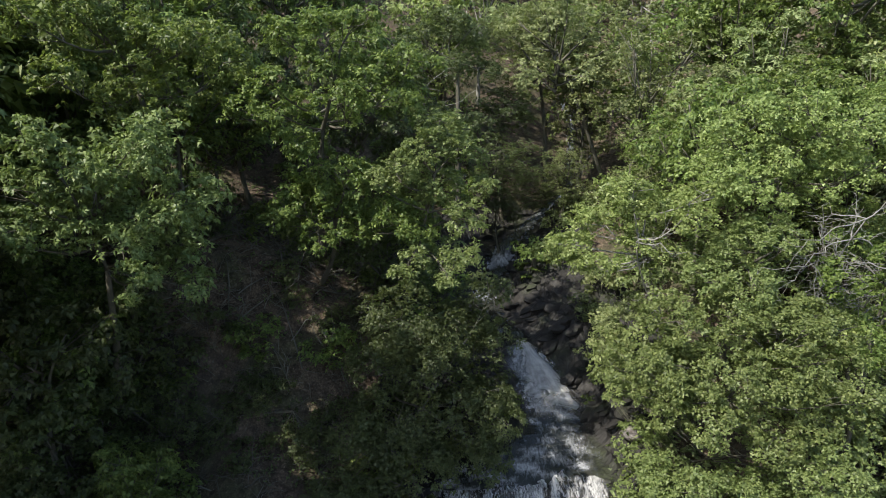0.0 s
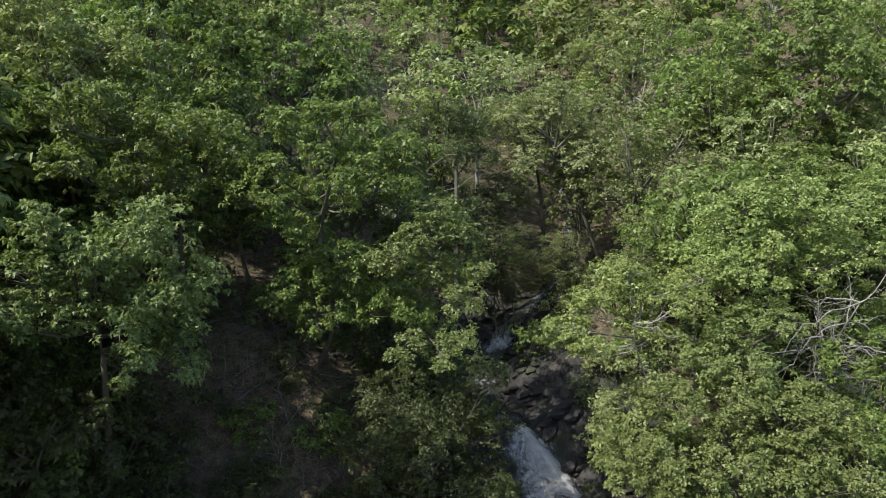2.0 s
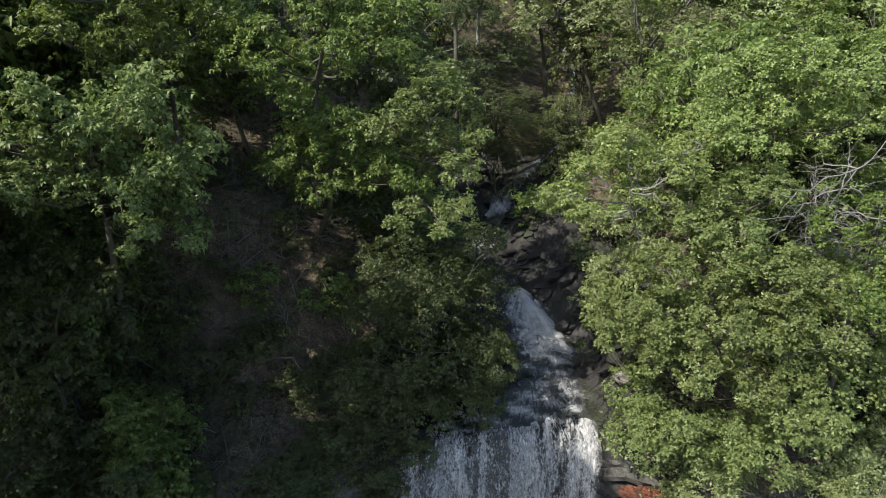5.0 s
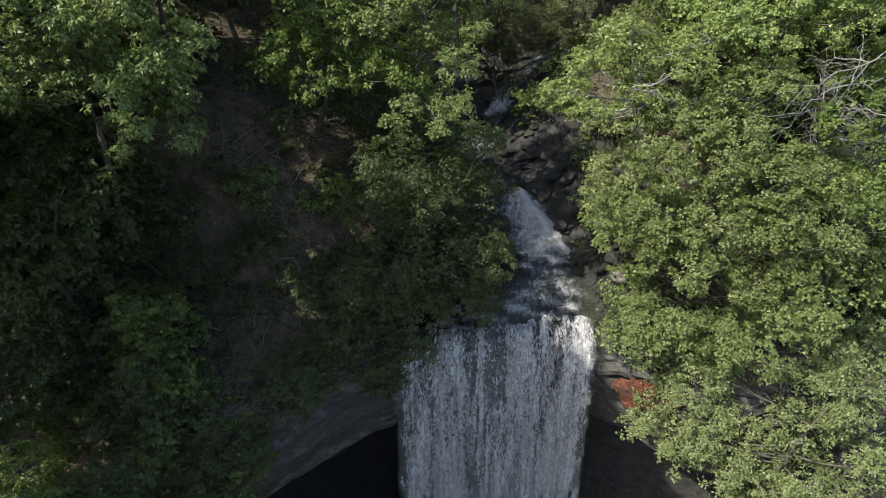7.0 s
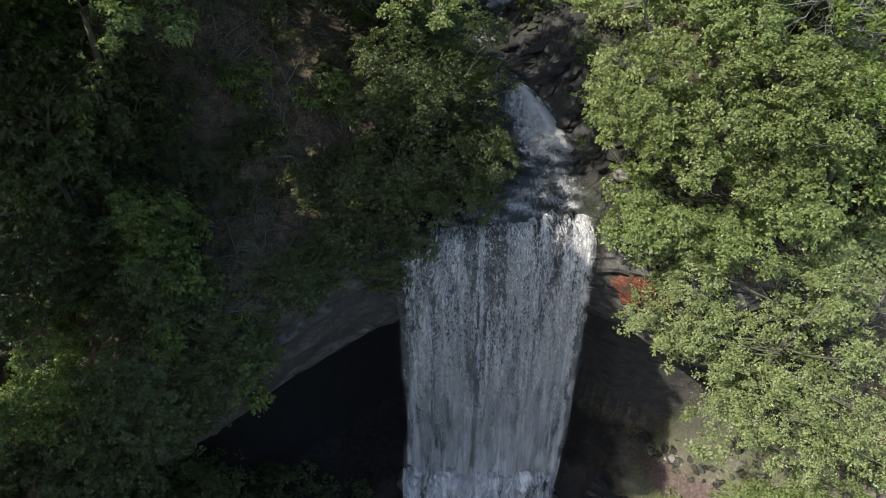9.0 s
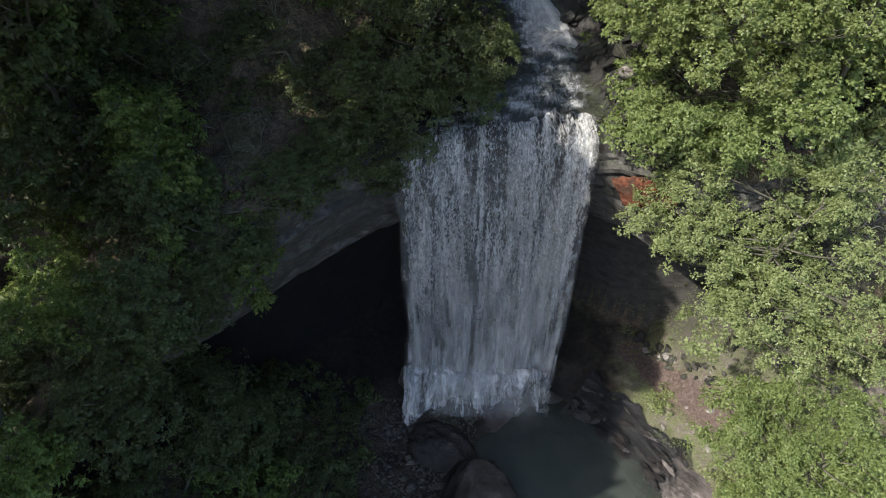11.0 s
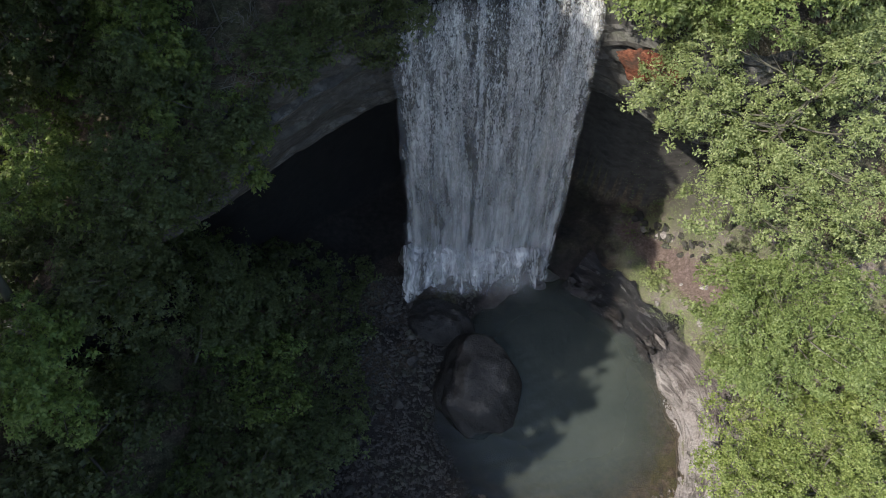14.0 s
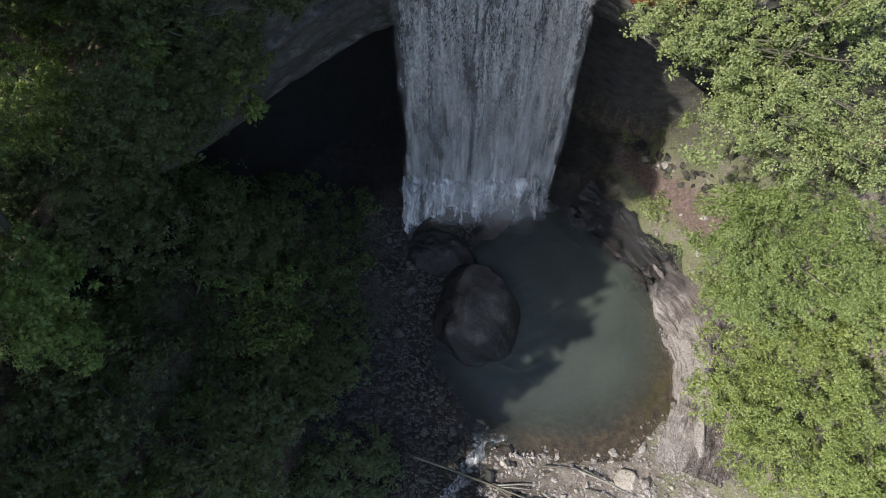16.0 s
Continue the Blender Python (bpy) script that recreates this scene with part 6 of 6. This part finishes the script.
for row in range(2):
    s = 0.4
    while s < len(shore) - 1.02:
        i, f = int(s), s - int(s)
        a, b = Vector(shore[i]), Vector(shore[i + 1])
        p, tang = a.lerp(b, f), (b - a).normalized()
        out = Vector((-tang.y, tang.x)) if tang.y < 0 else Vector((tang.y, -tang.x))
        p = p + out * (0.15 + 0.75 * row + ROCKS.uniform(-0.12, 0.12))
        wet = s < 2.3 - 0.25 * row
        size = ROCKS.uniform(0.6, 1.25) * (1.0 - 0.12 * row)
        ob = new("rock_ledge", ROCKS.choice(SLAB_WET if wet else SLAB_DRY))
        z = max(float(ground_z(p.x, p.y)), 0.06 + 0.26 * row) + 0.04
        ob.matrix_basis = pose(p.x, p.y, z, ROCKS.uniform(-12, 12), ROCKS.uniform(-16, 4), math.degrees(math.atan2(tang.y, tang.x)) + ROCKS.uniform(-18, 18)) @ Matrix.Diagonal((size, size * ROCKS.uniform(0.7, 1.1), size * ROCKS.uniform(0.8, 1.5), 1))
        tagged(ob, "dark wet layered rock ledge at the pool's edge" if wet else "grey weathered rock ledge along the pool's shore", "rock", "rock ledges on the shore")
        s += ROCKS.uniform(0.6, 1.3)

for k in range(34):
    u = ROCKS.uniform(0.1, 2.5)
    i, f = int(u), u - int(u)
    a, b = Vector(shore[i]), Vector(shore[i + 1])
    tang = (b - a).normalized()
    off = ROCKS.uniform(-0.15, 1.7)
    p = a.lerp(b, f) + Vector((-tang.y, tang.x)) * off
    size = ROCKS.uniform(0.28, 0.62)
    ob = new("rock_ledge", ROCKS.choice(SLAB_WET))
    ob.matrix_basis = pose(p.x, p.y, max(float(ground_z(p.x, p.y)), 0.05 + 0.22 * max(off, 0)) + 0.10, ROCKS.uniform(-24, 24), ROCKS.uniform(-28, 8), math.degrees(math.atan2(tang.y, tang.x)) + ROCKS.uniform(-25, 25)) @ Matrix.Diagonal((size, size * ROCKS.uniform(0.6, 1.1), size * ROCKS.uniform(1.0, 2.0), 1))
    tagged(ob, "dark wet layered rock ledge at the pool's edge", "rock", "rock ledges on the shore")

STONE_PALE = [rock_mesh(70 + k, (0.5, 0.42, 0.3), ROCK_SHORE if k else ROCK_PALE, 2, 13, 0.1) for k in range(6)]
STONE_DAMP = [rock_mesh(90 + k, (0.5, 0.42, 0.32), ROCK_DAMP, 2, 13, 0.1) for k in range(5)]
STONE_WET = [rock_mesh(80 + k, (0.5, 0.42, 0.32), ROCK_BED, 2, 13, 0.1) for k in range(5)]


def stones(count, xs, ys, meshes, sizes, label, group, allow=lambda x, y: True):
    made = 0
    while made < count:
        x, y = ROCKS.uniform(*xs), ROCKS.uniform(*ys)
        if not allow(x, y):
            continue
        s = ROCKS.uniform(*sizes) * (1.6 if ROCKS.random() < 0.08 else 1.0)
        ob = new("stone", ROCKS.choice(meshes))
        ob.matrix_basis = pose(x, y, float(ground_z(x, y)) + 0.12 * s, ROCKS.uniform(-25, 25), ROCKS.uniform(-25, 25), ROCKS.uniform(0, 360)) @ Matrix.Diagonal((s, s, s, 1))
        tagged(ob, label, "stone", group)
        made += 1


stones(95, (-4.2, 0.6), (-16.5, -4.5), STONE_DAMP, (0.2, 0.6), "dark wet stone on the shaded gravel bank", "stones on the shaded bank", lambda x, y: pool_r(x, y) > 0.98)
stones(115, (1.8, 10.5), (-18, -12.6), STONE_PALE, (0.10, 0.42), "pale brown stone on the gravel shore", "stones on the gravel shore", lambda x, y: pool_r(x, y) > 0.93)
stones(10, (9.5, 12.0), (-7.5, -3.0), STONE_PALE, (0.2, 0.6), "loose stone on the eroded bank", "stones on the bank", lambda x, y: pool_r(x, y) > 1.15)


for k in range(46):
    q = k / 45
    x, y = 9.7 + 2.5 * q + ROCKS.uniform(-0.3, 0.3), 0.3 - 3.6 * q + ROCKS.uniform(-0.3, 0.3)
    s = ROCKS.uniform(0.2, 0.75) * (1.2 - 0.5 * q)
    ob = new("stone", ROCKS.choice(STONE_WET + STONE_DAMP + STONE_PALE[1:3]))
    ob.matrix_basis = pose(x, y, float(ground_z(x, y)) + 0.08 * s, ROCKS.uniform(-25, 25), ROCKS.uniform(-25, 25), ROCKS.uniform(0, 360)) @ Matrix.Diagonal((s, s, s, 1))
    tagged(ob, "dark broken stone in a gully down the bank", "stone", "stones in the gully")

SLAB_BED = [rock_mesh(60 + k, (1.1, 0.5, 0.28), ROCK_BED, 3, 16, 0.07) for k in range(5)]


def creek_bed():
    """Dark slanted bedrock on both sides of the creek."""
    ys = np.arange(0.4, 19, 0.12)
    us = np.linspace(-1, 1, 91)
    Y, U = np.meshgrid(ys, us, indexing="ij")
    half = np.interp(Y, [0, 2, 4, 8, 13, 19], [5.0, 5.2, 5.2, 5.2, 4.6, 2.6])
    X = creek_x(Y) + U * half
    slant = X * 0.9 + Y * 0.55 + 0.5 * wave(X, Y, 301, 0.8)
    step = np.floor(slant / 0.5) + smooth_step(0.0, 0.75, slant / 0.5 - np.floor(slant / 0.5))
    lift = 0.55 * (slant / 0.5 - step) * smooth_step(0.2, 0.5, np.abs(U))
    stream = np.interp(Y, WATER_Y, WATER_HALF)
    Z = upper(X, Y) + 0.08 + (0.14 + lift) * smooth_step(0.05, 0.5, np.abs(X - creek_x(Y)) - stream) + (0.09 * wave(X, Y, 302, 4.0) + 0.07 * wave(X, Y, 303, 9.0)) * smooth_step(-0.3, 0.4, np.abs(X - creek_x(Y)) - stream)
    Z = np.where(np.abs(U) > 0.97, upper(X, Y) - 0.2, Z)
    ob = link_mesh("creek_bed", np.stack([X, Y, Z], -1).reshape(-1, 3), grid_faces(len(ys), len(us)), ROCK_BED, smooth=False)
    return tagged(ob, "dark wet slanted bedrock beside the creek", "rock", kind="structure")


creek_bed()


def creek_rocks():
    for k in range(96):
        y = ROCKS.uniform(1.5, 17)
        side = 1 if ROCKS.random() < 0.7 else -1
        wide = float(np.interp(y, [0, 1.5, 3, 6, 16], [3.4, 2.9, 1.4, 0.8, 0.7]))
        x = float(creek_x(y)) + side * (wide + ROCKS.uniform(0.0, 1.7))
        s = ROCKS.uniform(0.45, 1.15) * 0.8
        ob = new("rock", ROCKS.choice(SLAB_BED))
        ob.matrix_basis = pose(x, y, float(upper(np.float64(x), np.float64(y))) + 0.08, ROCKS.uniform(-20, 20), ROCKS.uniform(-25, 10), ROCKS.uniform(20, 70)) @ Matrix.Diagonal((s, s, s * 1.3, 1))
        tagged(ob, "dark wet slanted rock beside the creek", "rock", "rocks along the creek")


creek_rocks()
for k, (x, y, r) in enumerate(((-0.6, 0.75, 0.40), (0.5, 1.05, 0.50), (1.5, 0.95, 0.42), (2.3, 1.35, 0.55), (3.2, 0.95, 0.36), (5.2, 0.9, 0.45), (5.7, 0.5, 0.5), (6.1, 1.0, 0.6))):
    rock("rock", (x, y, 13.32 + 0.12 * (x > 4) + 0.05 * k % 0.1), (r * 1.3, r * 0.75, r * 0.55), 140 + k, ROCK_BED, "dark wet rock at the brink of the fall", 35 * k, group="rocks at the brink")
stones(26, (0.3, 3.0), (-17.0, -13.2), STONE_WET, (0.3, 0.8), "dark wet stone in the pool's outlet", "stones in the outlet")


def gravel(name, count, xs, ys, size, material, label, allow):
    """Pebbles too many to count, in one mesh."""
    rng = np.random.RandomState(17)
    base = np.array([(1, 0, 0), (-1, 0, 0), (0, 1, 0), (0, -1, 0), (0, 0, 1), (0, 0, -1)], float)
    tri = np.array([(0, 2, 4), (2, 1, 4), (1, 3, 4), (3, 0, 4), (2, 0, 5), (1, 2, 5), (3, 1, 5), (0, 3, 5)])
    x, y = rng.uniform(*xs, count), rng.uniform(*ys, count)
    keep = allow(x, y)
    x, y = x[keep], y[keep]
    c = np.stack([x, y, ground_z(x, y)], -1)
    s = size * rng.uniform(0.4, 1.5, (len(x), 1, 1)) * np.array([1, 0.8, 0.6]) * rng.uniform(0.6, 1.3, (len(x), 6, 3))
    a = rng.uniform(0, 6.28, len(x))
    v = base[None] * s
    v = np.stack([v[..., 0] * np.cos(a)[:, None] - v[..., 1] * np.sin(a)[:, None], v[..., 0] * np.sin(a)[:, None] + v[..., 1] * np.cos(a)[:, None], v[..., 2]], -1) + c[:, None]
    f = (tri[None] + 6 * np.arange(len(x))[:, None, None]).reshape(-1, 3)
    ob = link_mesh(name, v.reshape(-1, 3), f, material, smooth=False)
    return tagged(ob, label, "gravel", kind="stuff")


gravel("gravel", 2600, (1.4, 12), (-19, -12.5), 0.09, ROCK_SHORE, "mixed gravel and cobbles on the pool's shore", lambda x, y: pool_r(x, y) > 0.94)
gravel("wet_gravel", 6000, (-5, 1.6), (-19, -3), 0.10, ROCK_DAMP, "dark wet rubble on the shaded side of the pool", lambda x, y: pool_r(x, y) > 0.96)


def ground_cover(name, count, xs, ys, tone, leaf, label, allow):
    rng = np.random.RandomState(29)
    x, y = rng.uniform(*xs, count), rng.uniform(*ys, count)
    keep = allow(x, y)
    x, y = x[keep], y[keep]
    z = ground_z(x, y)
    shelf = (y - lip_y(x) > 0.2) & (y - lip_y(x) < 5.5) & (x < 9)
    z = np.where(shelf, upper(x, y) + 0.05, z)
    v, f = leaf_cloud(rng, np.stack([x, y, z + 0.08], -1), np.tile([0.0, 0, 1], (len(x), 1)), 7, leaf, 0.22, 0.4, 1.0)
    ob = link_mesh(name, v, f, LEAF[tone], smooth=False)
    return tagged(ob, label, "plants", kind="stuff")


def gully(x, y):
    """How far a place lies from the bare gully down the bank."""
    u = np.clip(((x - 9.0) * 2.9 + (y - 0.3) * -4.9) / (2.9 ** 2 + 4.9 ** 2), 0, 1)
    return np.hypot(x - 9.0 - 2.9 * u, y - 0.3 + 4.9 * u)


ground_cover("bank_herbs", 30000, (7.4, 17), (-16, 2.0), "pale", 0.036, "low herbs and grass on the sunny bank", lambda x, y: ((x > 11.8 + 0.5 * np.sin(y * 1.3)) | ((y > -7.0) & (x > np.maximum(7.9, 7.6 - 0.95 * (y + 3)) + 0.35 * np.sin(y * 2.1)))) & (gully(x, y) > 0.62 + 0.25 * np.sin(3 * x + 2 * y)) & (np.sin(2.3 * x + 1.1) * np.sin(2.9 * y + 0.4) + 0.5 * np.sin(5.1 * x - 3.7 * y) > -0.45))
ground_cover("forest_herbs", 6000, (-24, 26), (-1, 28), "dark", 0.13, "low plants on the forest floor", lambda x, y: (np.abs(x - creek_x(y)) > 3.0) & ((y - lip_y(x)) > 0.3))


def outlet():
    ys = np.arange(-13.0, -20.0, -0.1)
    cx = np.interp(-ys, [13, 14, 15, 16, 20], [2.3, 1.75, 1.25, 0.9, -0.6])
    us = np.linspace(-1, 1, 13)
    Y, U = np.meshgrid(ys, us, indexing="ij")
    half = 0.85 + 0.25 * np.sin(ys * 2.3) + 0.15 * np.sin(ys * 5.1)
    X = cx[:, None] + U * half[:, None] * smooth_step(12.8, 13.5, -Y)
    Z = 0.06 - 0.08 * np.maximum(0, -13.6 - Y) + 0.09 * wave(X, Y, 99, 3.0) - 0.22 * U ** 4 - 0.25 * smooth_step(13.6, 13.0, -Y)
    ob = link_mesh("outlet_water", np.stack([X, Y, Z], -1).reshape(-1, 3), grid_faces(len(ys), len(us)), RIFFLE, uv=np.stack([np.maximum(np.abs(U), smooth_step(14.2, 13.2, -Y)), Y], -1).reshape(-1, 2))
    tagged(ob, "white riffle flowing out of the pool", "water", kind="structure")


outlet()


def log(points, r0, r1, material, label, name="log"):
    pts = np.array(points, float)
    q = np.linspace(0, len(pts) - 1, 5 * len(pts))
    line = np.stack([np.interp(q, np.arange(len(pts)), pts[:, k]) for k in range(3)], -1)
    line[:, 2] += 0.02 * np.sin(q * 3)
    v, f = tube(line, np.linspace(r0, r1, len(line)), 8)
    ob = link_mesh(name, v, f, material)
    return tagged(ob, label, "log" if name == "log" else "branch")


log([(-1.0, -14.35, 0.42), (0.5, -14.85, 0.36), (2.0, -15.4, 0.30), (3.6, -16.0, 0.25)], 0.06, 0.035, BARK, "long dead log lying across the pool's outlet")
for k in range(10):
    x, y, a = ROCKS.uniform(2.6, 6.6), ROCKS.uniform(-16.8, -14.6), ROCKS.uniform(-1.2, 0.5)
    d = ROCKS.uniform(0.5, 1.1)
    log([(x - d * math.cos(a), y - d * math.sin(a), 0.22), (x, y, 0.34), (x + d * math.cos(a), y + d * math.sin(a), 0.24)], 0.035, 0.015, BARK_PALE if k % 2 else BARK, "bare driftwood stick on the gravel shore", "driftwood")

log([(7.9, 21.6, float(floor_z(7.9, 21.6)) + 0.1), (8.3, 21.7, float(floor_z(7.9, 21.6)) + 1.3), (8.9, 21.8, float(floor_z(7.9, 21.6)) + 2.5)], 0.11, 0.07, BARK_PALE, "broken pale log leaning beside the upper creek")
